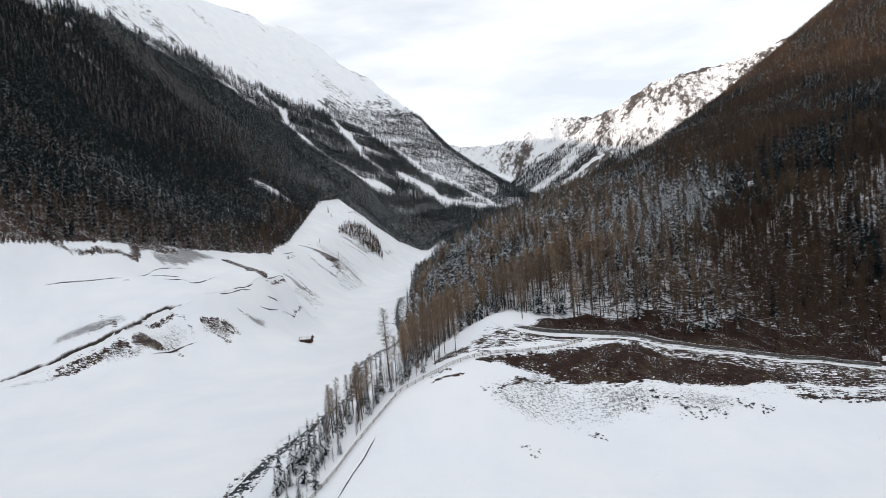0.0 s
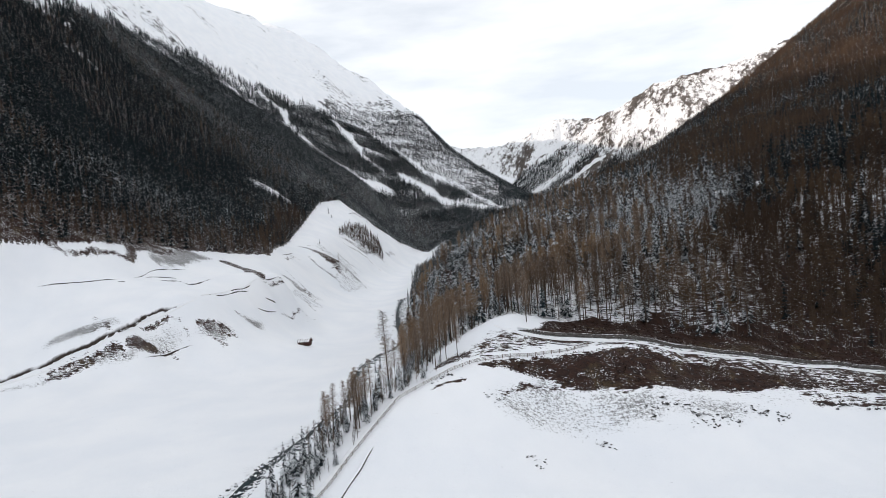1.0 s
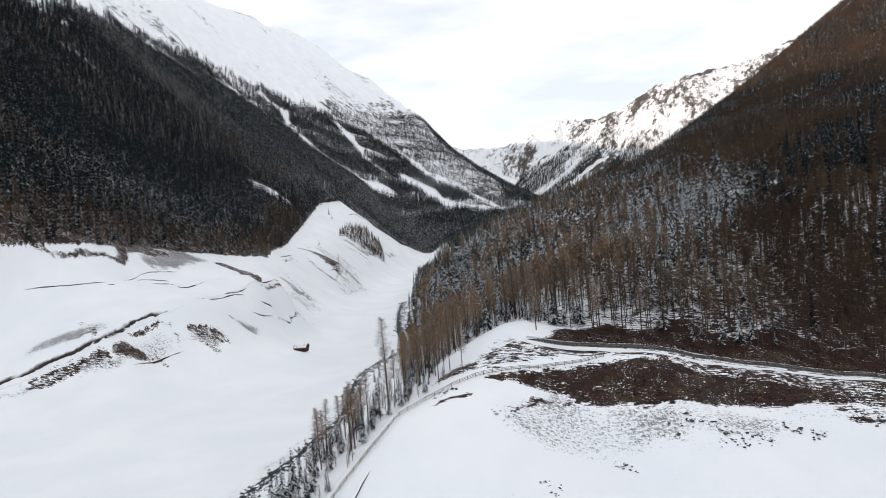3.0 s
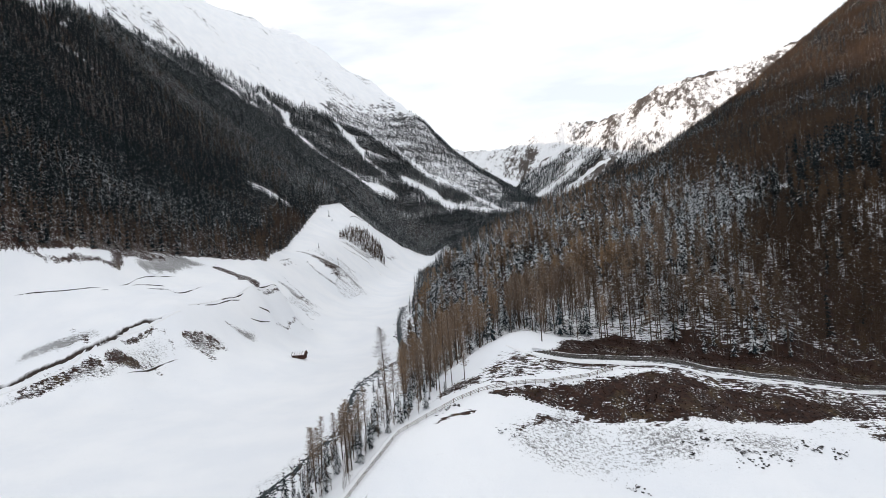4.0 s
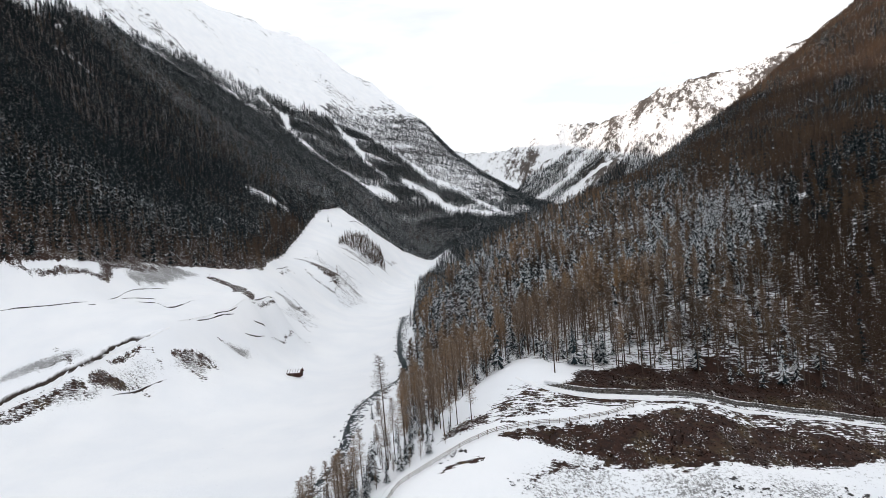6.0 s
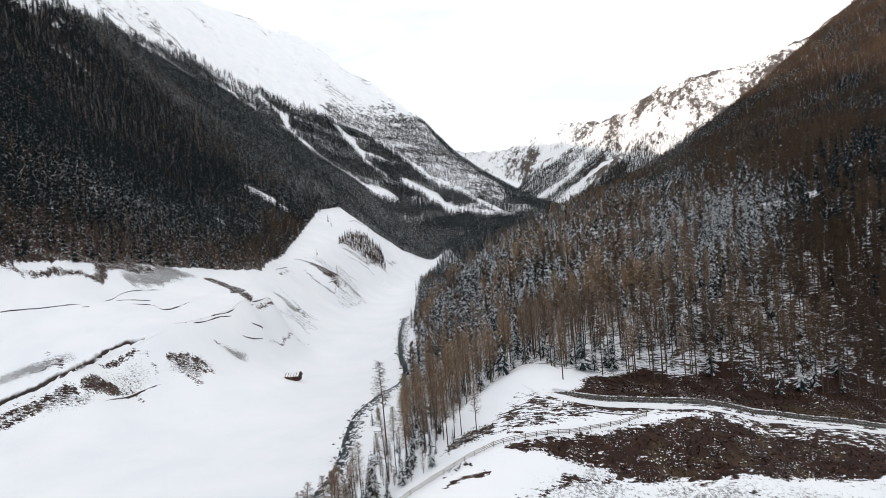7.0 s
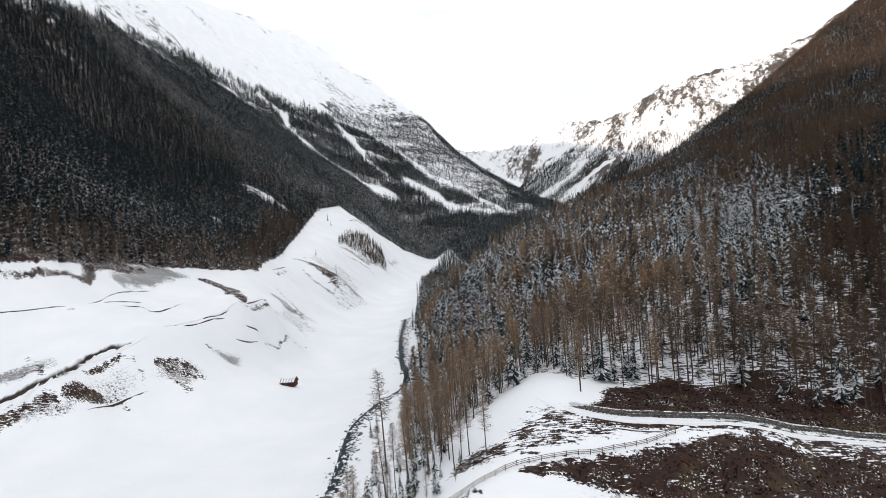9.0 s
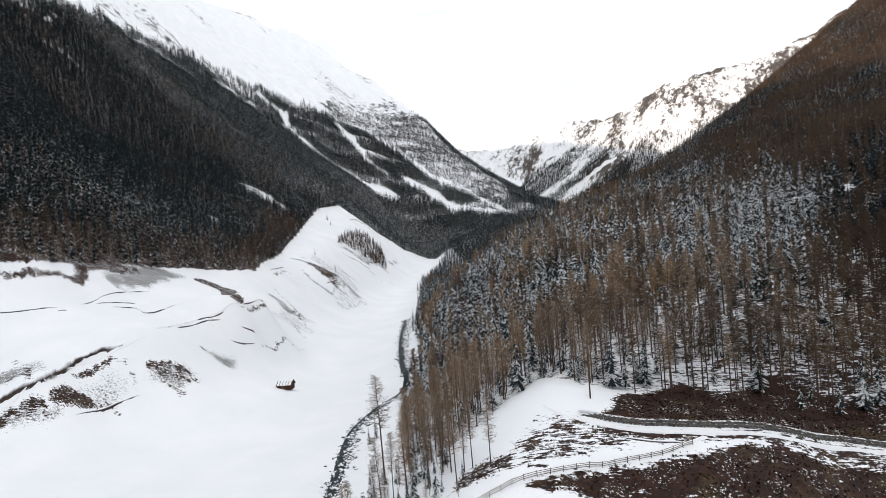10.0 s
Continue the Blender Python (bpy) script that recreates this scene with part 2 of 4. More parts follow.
# single heights between the lines
SPOTS = {
    "lake": [(-120, 60, 0), (-150, 180, 0), (-90, 200, 0), (-185, 270, 0), (-110, 300, 0), (-170, 330, 2), (-100, 440, 1),
             (-90, 600, 1), (-95, 800, 1), (-78, 1000, 1), (-78, 1300, 2), (-330, 230, 0), (-150, -300, 0), (-60, 60, 0)],
    "left_slope": [(-260, 801, 98), (-260, 1055, 138), (-371, 1239, 228), (-490, 1000, 255), (-562, 1180, 385), (-196, 1793, 190)],
    "upper_bank": [(-157, 546, 45), (-168, 600, 46), (-150, 600, 35), (-188, 605, 52), (-172, 640, 47), (-150, 650, 32), (-160, 720, 40)],
    "behind_left": [(-600, 4100, 900), (0, 3500, 350), (250, 2900, 180), (450, 2350, 100)],
    "meadow": [(0, 180, 6), (19, 191, 5.6), (45, 209, 1.5), (10, 210, 18.7), (69, 221, 8), (36, 222, 13), (82, 243, 13.6), (111, 225, 1),
               (153, 235, -1.5), (100, 240, 9.6), (145, 243, 1.5), (-12, 180, 7)],
    "hollow": [(30, 185, -1), (60, 195, -5), (100, 200, -8), (150, 205, -10), (230, 215, -12), (0, 110, -2), (70, 110, -10), (180, 110, -14), (60, -200, -14)],
    "right_slope": [(60, 300, 38), (98, 305, 42), (145, 325, 46), (51, 383, 43), (94, 445, 54), (173, 408, 64), (236, 439, 90), (147, 470, 76),
                    (330, 340, 95), (443, 851, 178), (600, 500, 210), (1000, 600, 420)],
    "behind_right": [(0, 800, 26), (100, 1000, 40), (350, 1400, 90), (700, 1800, 200), (1100, 2000, 330), (300, 1900, 70), (1500, 2800, 200),
                     (2500, 3200, 300), (600, 3000, 130), (3000, 4200, 300)],
    "shoulder": [(-215, 1360, 165), (-150, 1700, 95), (-80, 1880, 45), (-275, 1190, 165)],
    "rim": [(900, -800, 300), (1200, 0, 480), (-2300, 1500, 900), (-2300, 3500, 900), (-300, -1500, 60), (400, -300, 60)],
}


def smooth(a, b, x):
    t = np.clip((x - a) / (b - a), 0, 1)
    return t * t * (3 - 2 * t)


def hashed(ix, iy, seed):
    h = (ix * 374761393 + iy * 668265263 + seed * 1274126177) & 0xFFFFFFFF
    h = ((h ^ (h >> 13)) * 1103515245) & 0xFFFFFFFF
    return ((h ^ (h >> 16)) & 0xFFFFFF) / float(0xFFFFFF)


def value_noise(x, y, seed=0):
    ix, iy = np.floor(x).astype(np.int64), np.floor(y).astype(np.int64)
    fx, fy = x - ix, y - iy
    fx, fy = fx * fx * (3 - 2 * fx), fy * fy * (3 - 2 * fy)
    a, b = hashed(ix, iy, seed), hashed(ix + 1, iy, seed)
    c, d = hashed(ix, iy + 1, seed), hashed(ix + 1, iy + 1, seed)
    return (a + (b - a) * fx) * (1 - fy) + (c + (d - c) * fx) * fy


def fbm(x, y, octaves=4, seed=0):
    total, amp, norm = 0, 1.0, 0
    for k in range(octaves):
        total = total + amp * value_noise(x * 2 ** k + 17.3 * k, y * 2 ** k - 9.1 * k, seed + k)
        norm += amp
        amp *= 0.5
    return total / norm * 2 - 1


class Sheet:
    """A smooth height field drawn through breaklines."""

    def __init__(self, lines, step, spots=None, round_off=9.0):
        self.c = round_off
        pts = [np.array(group, float) for group in (spots or {}).values()]
        for line in lines.values():
            line = np.array(line, float)
            pts.append(line[:1])
            for a, b in zip(line[:-1], line[1:]):
                n = max(1, min(4, int(np.linalg.norm((b - a)[:2]) / step)))
                pts.append(a + (b - a) * (np.arange(1, n + 1) / n)[:, None])
        self.p = np.concatenate(pts)
        d = np.hypot(*(self.p[:, None, :2] - self.p[None, :, :2]).transpose(2, 0, 1))
        d = np.hypot(d, self.c)
        n = len(self.p)
        a = np.zeros((n + 3, n + 3))
        a[:n, :n] = d - np.eye(n) * 0.8
        a[:n, n], a[:n, n + 1:] = 1, self.p[:, :2]
        a[n:, :n] = a[:n, n:].T
        self.w = np.linalg.solve(a, np.r_[self.p[:, 2], 0, 0, 0])

    def __call__(self, x, y):
        x, y = np.asarray(x, float), np.asarray(y, float)
        n = len(self.p)
        z = self.w[n] + self.w[n + 1] * x + self.w[n + 2] * y
        for (px, py, _), w in zip(self.p, self.w[:n]):
            z = z + w * np.sqrt((x - px) ** 2 + (y - py) ** 2 + self.c ** 2)
        return z


VALLEY = Sheet(LINES, 25, SPOTS)


def ground_z(x, y):
    """Height of the ground with its knolls and gullies."""
    z = VALLEY(x, y)
    high = smooth(4, 60, z) * smooth(200, 500, y)
    alpine = smooth(480, 700, z)
    z = z + fbm(x / 9, y / 9, 3, 5) * 0.35 * smooth(1, 5, z)
    z = z + fbm(x / 60, y / 60, 4, 11) * high * (2.5 + 0.012 * np.clip(z, 0, 700))
    flank = smooth(-230, -330, x) * smooth(90, 180, z) * (1 - smooth(480, 600, z)) * smooth(480, 700, y) * (1 - smooth(1700, 2000, y))
    z = z + flank * 9 * (fbm(x / 420 + 3, (y + 0.15 * x) / 75, 3, 37) + 0.25)
    ridges = 1 - np.abs(fbm((x + 0.5 * y) / 170, (y - 0.3 * x) / 330, 5, 23)) * 2.2
    return z + alpine * ridges * 28 - alpine * 14


TREE_EDGE = [(-760, 500), (-700, 900), (-674, 1150), (-745, 1441), (-755, 1617), (-764, 1894), (-744, 2077), (-670, 2185), (-595, 2281), (-508, 2353),
             (-441, 2459), (-390, 2650), (-310, 2740), (-230, 2890), (-172, 2950)]
LEFT_WOOD = [p[:2] for p in LINES["forest_foot"]] + [(60, 1480), (180, 1800), (380, 2140), (340, 2260)] + [
    (300, 2450), (190, 2680), (60, 2900), (-40, 3080)] + TREE_EDGE[::-1]
RIGHT_WOOD = [(28, 268), (38, 272), (58, 272), (95, 275), (140, 273), (176, 273), (400, 262), (1300, 300), (1300, 1750), (817, 1560), (593, 1370),
              (331, 1070), (221, 1000), (120, 1180), (-10, 1290), (-50, 1200), (-52, 1060), (-44, 985), (-40, 930), (-40, 720), (-34, 560), (-22, 450),
              (-27, 350), (-23, 315), (-24, 300), (-20, 268), (-10, 262), (4, 270), (11, 286), (20, 294)]
VALLEY_WOOD = [(60, 1480), (330, 1700), (560, 2100), (700, 2500), (480, 2950), (260, 2950), (250, 2500), (330, 2140), (180, 1800)]
# the wood nearest to the road, and the steep bank above the stream
FRONT_WOOD = [(28, 268), (38, 272), (58, 272), (95, 275), (128, 274), (128, 290), (60, 292), (28, 308), (-24, 315), (-24, 300), (-20, 268), (-10, 262),
              (4, 270), (11, 286), (20, 294)]
BANK_WOOD = [(-50, 140), (-42, 150), (-38, 170), (-33, 188), (-27, 204), (-20, 216), (-6, 226), (-4, 240), (-10, 262), (-20, 268),
             (-24, 248), (-38, 254), (-44, 236), (-47, 218), (-51, 188)]
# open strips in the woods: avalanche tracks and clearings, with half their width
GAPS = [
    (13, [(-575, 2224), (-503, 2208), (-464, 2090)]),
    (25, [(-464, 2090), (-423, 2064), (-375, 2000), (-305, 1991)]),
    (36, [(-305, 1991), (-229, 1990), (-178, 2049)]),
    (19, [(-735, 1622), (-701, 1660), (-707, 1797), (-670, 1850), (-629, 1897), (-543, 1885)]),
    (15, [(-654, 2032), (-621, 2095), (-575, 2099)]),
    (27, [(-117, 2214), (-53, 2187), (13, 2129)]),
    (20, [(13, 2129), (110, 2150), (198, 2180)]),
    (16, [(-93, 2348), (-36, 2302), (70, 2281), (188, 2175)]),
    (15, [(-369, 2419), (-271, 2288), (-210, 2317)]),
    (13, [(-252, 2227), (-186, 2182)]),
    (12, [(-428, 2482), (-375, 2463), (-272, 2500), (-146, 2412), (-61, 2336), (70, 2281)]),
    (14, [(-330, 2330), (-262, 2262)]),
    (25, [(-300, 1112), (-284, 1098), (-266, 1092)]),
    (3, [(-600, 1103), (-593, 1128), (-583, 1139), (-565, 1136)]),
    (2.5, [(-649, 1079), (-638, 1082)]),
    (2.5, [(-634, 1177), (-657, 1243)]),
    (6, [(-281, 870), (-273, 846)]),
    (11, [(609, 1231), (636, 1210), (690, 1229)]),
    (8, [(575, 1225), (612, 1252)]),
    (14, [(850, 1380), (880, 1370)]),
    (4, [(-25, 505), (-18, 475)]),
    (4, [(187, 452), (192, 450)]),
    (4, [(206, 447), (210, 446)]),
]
# thin dwarf growth among boulders below the far crest
MOTTLED = [(-446, 2490), (-405, 2792), (-217, 3063), (-60, 2920), (60, 2730), (200, 2500), (197, 2223), (70, 2281), (-61, 2336), (-146, 2412), (-272, 2500)]
# rings of bare earth and turf, with their strength
EARTH = [
    (0.78, [(6, 227), (24, 233.3), (36, 238), (48, 242), (57, 245), (76, 246), (100, 246.8), (130, 244.5), (128, 239), (100, 234), (70, 228), (40, 225), (20, 225)]),
    (0.86, [(30, 251), (60, 252.5), (110, 259), (175, 261), (176, 287), (150, 279), (128, 288), (105, 277), (88, 286), (70, 275), (58, 281), (46, 271), (38, 267), (33, 257)]),
    (0.50, [(4, 232), (34, 241), (50, 246), (30, 248), (20, 251), (8, 246)]),
    (0.43, [(0, 236), (8, 246), (14, 253), (22, 253), (34, 249), (30, 242), (12, 236)]),
    (0.60, [(-7, 229), (3, 232), (6, 240), (0, 241), (-7, 236)]),
    (0.74, [(25, 243.5), (54, 245.5), (52, 248.5), (34, 248.5), (26, 249)]),
    (0.58, [(50, 246.5), (58, 252), (75, 253), (90, 255), (110, 256.5), (143, 258), (175, 258), (195, 243), (120, 238), (104, 245), (80, 245)]),
    (0.72, [(-187, 375), (-183, 384), (-178, 390), (-170, 392), (-172, 387), (-178, 378), (-185, 374)]),
    (0.64, [(-275, 450), (-248, 487), (-242, 555), (-230, 581), (-230, 536), (-244, 480), (-260, 458), (-273, 446)]),
    (0.55, [(-246, 505), (-228, 600), (-220, 600), (-236, 505)]),
    (0.66, [(-206, 604), (-190, 606), (-168, 585), (-150, 540), (-142, 530), (-146, 516), (-172, 560), (-192, 582)]),
    (0.62, [(-176, 830), (-150, 828), (-128, 816), (-128, 802), (-156, 808), (-174, 813)]),
    (0.34, [(-132, 815), (-110, 845), (-96, 800), (-114, 765), (-132, 785)]),
    (0.30, [(-215, 342), (-196, 356), (-180, 372), (-170, 392), (-182, 384), (-205, 362), (-222, 350)]),
    (0.34, [(-140, 548), (-128, 590), (-118, 600), (-120, 640), (-140, 650), (-142, 590)]),
    (0.33, [(-170, 850), (-140, 920), (-118, 900), (-120, 860), (-150, 835)]),
    (0.42, [(-160, 1060), (-130, 1160), (-106, 1170), (-120, 1080), (-146, 1040)]),
]
# long bare scars where the snow has slid, with half their width and strength
SCARS = [
    (3.2, 0.71, [(-204, 602), (-186, 590), (-172, 572), (-160, 548), (-145, 526)]),
    (1.8, 0.60, [(-160, 1007), (-144, 1028), (-127, 1057), (-105, 1041)]),
    (1.5, 0.55, [(-158, 647), (-140, 643), (-127, 617)]),
    (1.6, 0.65, [(-141, 527), (-134, 542)]),
    (1.4, 0.55, [(-146, 450), (-139, 453), (-131, 454)]),
    (1.3, 0.55, [(-130, 510), (-123, 535), (-116, 564)]),
    (1.6, 0.55, [(-161, 669), (-142, 653), (-129, 629)]),
    (1.4, 0.50, [(-129, 595), (-117, 582)]),
    (2.4, 0.63, [(-213, 350), (-205, 361), (-194, 368), (-186, 372)]),
    (2.2, 0.59, [(-211, 346), (-203, 355), (-197, 362)]),
    (1.8, 0.51, [(-203, 379), (-198, 381), (-191, 377)]),
    (1.6, 0.47, [(-212, 397), (-198, 384), (-190, 377)]),
    (1.5, 0.47, [(-172, 395), (-161, 391)]),
    (1.5, 0.45, [(-170, 409), (-157, 402)]),
    (2.2, 0.65, [(-182, 393), (-173, 407)]),
    (2.4, 0.59, [(-156, 410), (-148, 417), (-140, 420)]),
    (2.4, 0.55, [(-150, 411), (-140, 415), (-135, 420)]),
    (2.4, 0.51, [(-145, 407), (-139, 407)]),
    (1.8, 0.55, [(-172, 709), (-173, 758), (-166, 766)]),
    (3.0, 0.67, [(-161, 826), (-146, 808), (-131, 801)]),
    (2.0, 0.55, [(-165, 795), (-152, 785), (-134, 786)]),
    (2.0, 0.50, [(-139, 911), (-122, 938)]),
    (3.0, 0.55, [(-164, 1033), (-137, 1067), (-111, 1148)]),
    (3.0, 0.50, [(-128, 1154), (-112, 1250), (-100, 1340)]),
    (2.5, 0.50, [(120, 234), (150, 237), (190, 240)]),
    (1.3, 0.69, [(-6, 214), (-3, 215), (1, 217)]),
    (1.2, 0.67, [(-2, 234), (1, 236), (4, 235)]),
    (1.1, 0.63, [(9, 234), (13, 234)]),
    (1.2, 0.65, [(-8, 212), (-6, 214)]),
    (1.1, 0.65, [(8, 226), (13, 226)]),
    (1.4, 0.67, [(120, 230.6), (140, 232.5), (160, 233.6)]),
    (1.2, 0.55, [(13, 213), (22, 221), (40, 226)]),
]
# rings of grit, turf and stones that show through thin snow, with their strength
RUBBLE = [
    (0.95, [(12, 206), (13, 214), (28, 226), (50, 227), (80, 229), (104, 229), (90, 220), (62, 215), (44, 211), (26, 202)]),
    (1.5, [(-232, 336), (-215, 344), (-199, 364), (-184, 374), (-176, 384), (-183, 368), (-196, 360), (-214, 342)]),
    (0.8, [(-184, 384), (-170, 408), (-158, 404), (-166, 392), (-176, 380)]),
    (1.5, [(-157, 407), (-150, 414), (-142, 426), (-136, 423), (-137, 410), (-145, 408)]),
    (1.4, [(-145, 451), (-138, 449), (-131, 455), (-136, 469), (-141, 462)]),
    (1.3, [(-160, 647), (-148, 645), (-131, 632), (-127, 610), (-140, 620), (-156, 632)]),
    (1.2, [(-170, 830), (-140, 850), (-110, 840), (-104, 800), (-130, 790)]),
    (1.3, [(-233, 525), (-216, 520), (-214, 590), (-222, 600), (-232, 560)]),
    (0.85, [(-76, 150), (-71, 187), (-67, 217), (-64, 246), (-56, 276), (-52, 310), (-50, 310), (-52, 276), (-58, 246), (-63, 217), (-68, 187), (-72, 150)]),
    (1.1, [(-230, 370), (-210, 378), (-196, 384), (-190, 392), (-204, 396), (-226, 384)]),
    (0.50, [(90, 236), (170, 240), (170, 232), (120, 228), (90, 228)]),
]


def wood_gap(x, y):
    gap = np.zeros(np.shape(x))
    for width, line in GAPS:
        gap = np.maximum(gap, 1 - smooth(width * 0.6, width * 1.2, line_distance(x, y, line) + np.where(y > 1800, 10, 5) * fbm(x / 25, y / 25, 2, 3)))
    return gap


def mottled(x, y):
    """How far a place lies in the dwarf growth, from 0 to 1."""
    depth = line_distance(x, y, MOTTLED + MOTTLED[:1]) * np.where(inside(x, y, MOTTLED), 1, -1)
    return smooth(-25, 25, depth + 30 * fbm(x / 50, y / 50, 3, 41))


def left_cover(x, y, z):
    """How dense the left-hand wood stands: closed low down, streaked with snow above the avalanche track, ragged at the tree line."""
    far = smooth(1850, 2050, y)
    slant = fbm((x + 0.9 * y) / 260, (y - 0.9 * x) / 34, 3, 55)
    cover = 1 - far * (1 - np.clip(0.86 + 1.0 * slant, 0.1, 1.0))
    cover = cover * (1 - 0.42 * mottled(x, y))
    edge = line_distance(x, y, TREE_EDGE) + np.where(y > 1400, 34, 22) * fbm(x / 40, y / 40, 3, 77)
    return cover * (0.05 + 0.95 * np.clip(edge / np.where(y > 1400, 60, 26), 0, 1) ** 0.8)


def build_ground():
    ys = np.r_[-1500 + np.geomspace(1, 1601, 26) - 1, np.arange(102, 300, 1.3)]
    far = [ys[-1]]
    while far[-1] < 4150:
        far.append(far[-1] + max(1.3, far[-1] * (0.0062 if far[-1] < 1300 else 0.0105)))
    ys = np.r_[ys, far[1:]]
    u = np.linspace(-1, 1, 481)[None, :]
    core = (40 + 0.73 * np.maximum(ys, 110))[:, None]
    g = np.abs(u)
    x = np.sign(u) * (core * np.minimum(g, 0.88) / 0.88 + 1500 * np.maximum(0, (g - 0.88) / 0.12) ** 1.7)
    y = np.repeat(ys[:, None], u.shape[1], 1)
    xf, yf = x.ravel(), y.ravel()
    z = ground_z(xf, yf)
    left, right = inside(xf, yf, LEFT_WOOD), inside(xf, yf, RIGHT_WOOD)
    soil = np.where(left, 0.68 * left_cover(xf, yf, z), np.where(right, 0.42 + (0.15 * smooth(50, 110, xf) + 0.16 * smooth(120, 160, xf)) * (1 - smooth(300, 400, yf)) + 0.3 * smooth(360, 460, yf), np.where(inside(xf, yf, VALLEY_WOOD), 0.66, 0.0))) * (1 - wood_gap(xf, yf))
    wx, wy = xf + 3.0 * fbm(xf / 7, yf / 7, 3, 9) + 0.02 * yf * fbm(xf / 26, yf / 26, 2, 29), yf + 2.0 * fbm(xf / 7, yf / 7, 3, 19) + 0.03 * np.maximum(yf - 250, 0) * fbm(xf / 30, yf / 40, 2, 39)
    sx, sy = xf + 2.5 * fbm(xf / 7, yf / 7, 3, 9), yf + 2.5 * fbm(xf / 9, yf / 9, 3, 19)
    for strength, ring in EARTH:
        depth = line_distance(wx, wy, ring + ring[:1]) * np.where(inside(wx, wy, ring), 1, -1)
        soil = np.maximum(soil, strength * smooth(-2.2, 2.2, depth))
    for width, strength, line in SCARS:
        soil = np.maximum(soil, strength * (1 - smooth(width * 0.4, width * 1.3, line_distance(sx, sy, line))))
    rubble = np.zeros(len(xf))
    for strength, ring in RUBBLE:
        depth = line_distance(wx, wy, ring + ring[:1]) * np.where(inside(wx, wy, ring), 1, -1)
        rubble = np.maximum(rubble, strength * smooth(-4, 4, depth) * (0.95 + 0.4 * fbm(xf / 14, yf / 14, 2, 6)))
    crag = smooth(470, 700, z) * np.clip(0.34 + 0.95 * fbm(xf / 200, yf / 200, 4, 61), 0, 0.70)
    crag = crag + 0.12 * smooth(560, 620, z) * (1 - smooth(690, 780, z)) * (fbm((xf + 0.9 * yf) / 200, (yf - 0.9 * xf) / 40, 3, 63) > 0.0)
    crag = np.maximum(crag, mottled(xf, yf) * (0.74 + 0.35 * fbm((xf + 0.9 * yf) / 300, (yf - 0.9 * xf) / 40, 3, 67)))
    ny, nx = x.shape
    i = (np.arange(ny - 1)[:, None] * nx + np.arange(nx - 1)[None, :]).ravel()
    faces = np.c_[i, i + 1, i + nx + 1, i + nx]
    me = mesh_np("ground", np.c_[xf, yf, z], faces, [GROUND], attrs=(("soil", soil), ("rubble", rubble), ("crag", crag)), shade=True)
    tagged(new("ground", me), "snow-covered valley floor, banks and mountain slopes with bare earth", "terrain", kind="structure")


build_ground()


def ridged(x, y, octaves, seed):
    """Sharp crests, from about -1 to 1."""
    total, amp, norm = 0, 1.0, 0
    for k in range(octaves):
        total = total + amp * (1 - 2 * np.abs(2 * value_noise(x * 2 ** k + 31.7 * k, y * 2 ** k - 12.9 * k, seed + k) - 1))
        norm += amp
        amp *= 0.58
    return total / norm


FAR_RIGHT = {
    "foot": [(230, 2950, 120), (371, 2700, 110), (700, 2350, 100), (1500, 2300, 150), (2400, 2500, 200)],
    "flank": [(480, 2950, 190), (900, 2900, 350), (1500, 2800, 540)],
    "crest": [(290, 3300, 190), (369, 3550, 250), (469, 3550, 362), (565, 3550, 422), (643, 3550, 446), (723, 3550, 494), (788, 3550, 555), (836, 3550, 590),
              (913, 3550, 600), (984, 3550, 654), (1055, 3550, 673), (1122, 3550, 710), (1197, 3550, 749), (1289, 3550, 763), (1364, 3550, 744),
              (1441, 3550, 759), (1510, 3550, 793), (1597, 3550, 831), (1720, 3550, 860), (1842, 3550, 874), (1952, 3550, 932), (2063, 3550, 1020), (2600, 3500, 1250)],
    "back": [(200, 3900, 60), (900, 4100, 250), (2200, 4100, 500)],
}
FAR_HEAD = {
    "foot": [(-200, 3800, 150), (400, 3800, 230), (1000, 3900, 300)],
    "crest": [(-300, 4350, 640), (103, 4350, 606), (182, 4350, 572), (251, 4350, 588), (354, 4350, 572), (475, 4350, 594), (559, 4350, 606), (649, 4350, 664),
              (727, 4350, 706), (821, 4350, 720), (913, 4350, 700), (988, 4350, 710), (1300, 4350, 700)],
    "back": [(-200, 4550, 400), (1300, 4550, 400)],
}
# snow runs between the rock ribs, with half their width
SNOW_RUNS = [
    (20, [(648, 3137), (579, 3074), (523, 3061), (444, 3009), (347, 3004)]),
    (13, [(739, 3006), (665, 2997), (589, 2962), (512, 2929), (395, 2936)]),
    (12, [(447, 3249), (384, 3266), (335, 3262)]),
]


def far_height(sheet, seed, rough):
    def height(px, py):
        z = sheet(px, py)
        ribs = ridged((0.92 * px - 0.4 * py) / 120, (0.4 * px + 0.92 * py) / 420, 5, seed)
        return z + smooth(110, 420, z) * rough * (20 * ribs - 20 + 10 * ridged(px / 34, py / 60, 3, seed + 9))
    return height


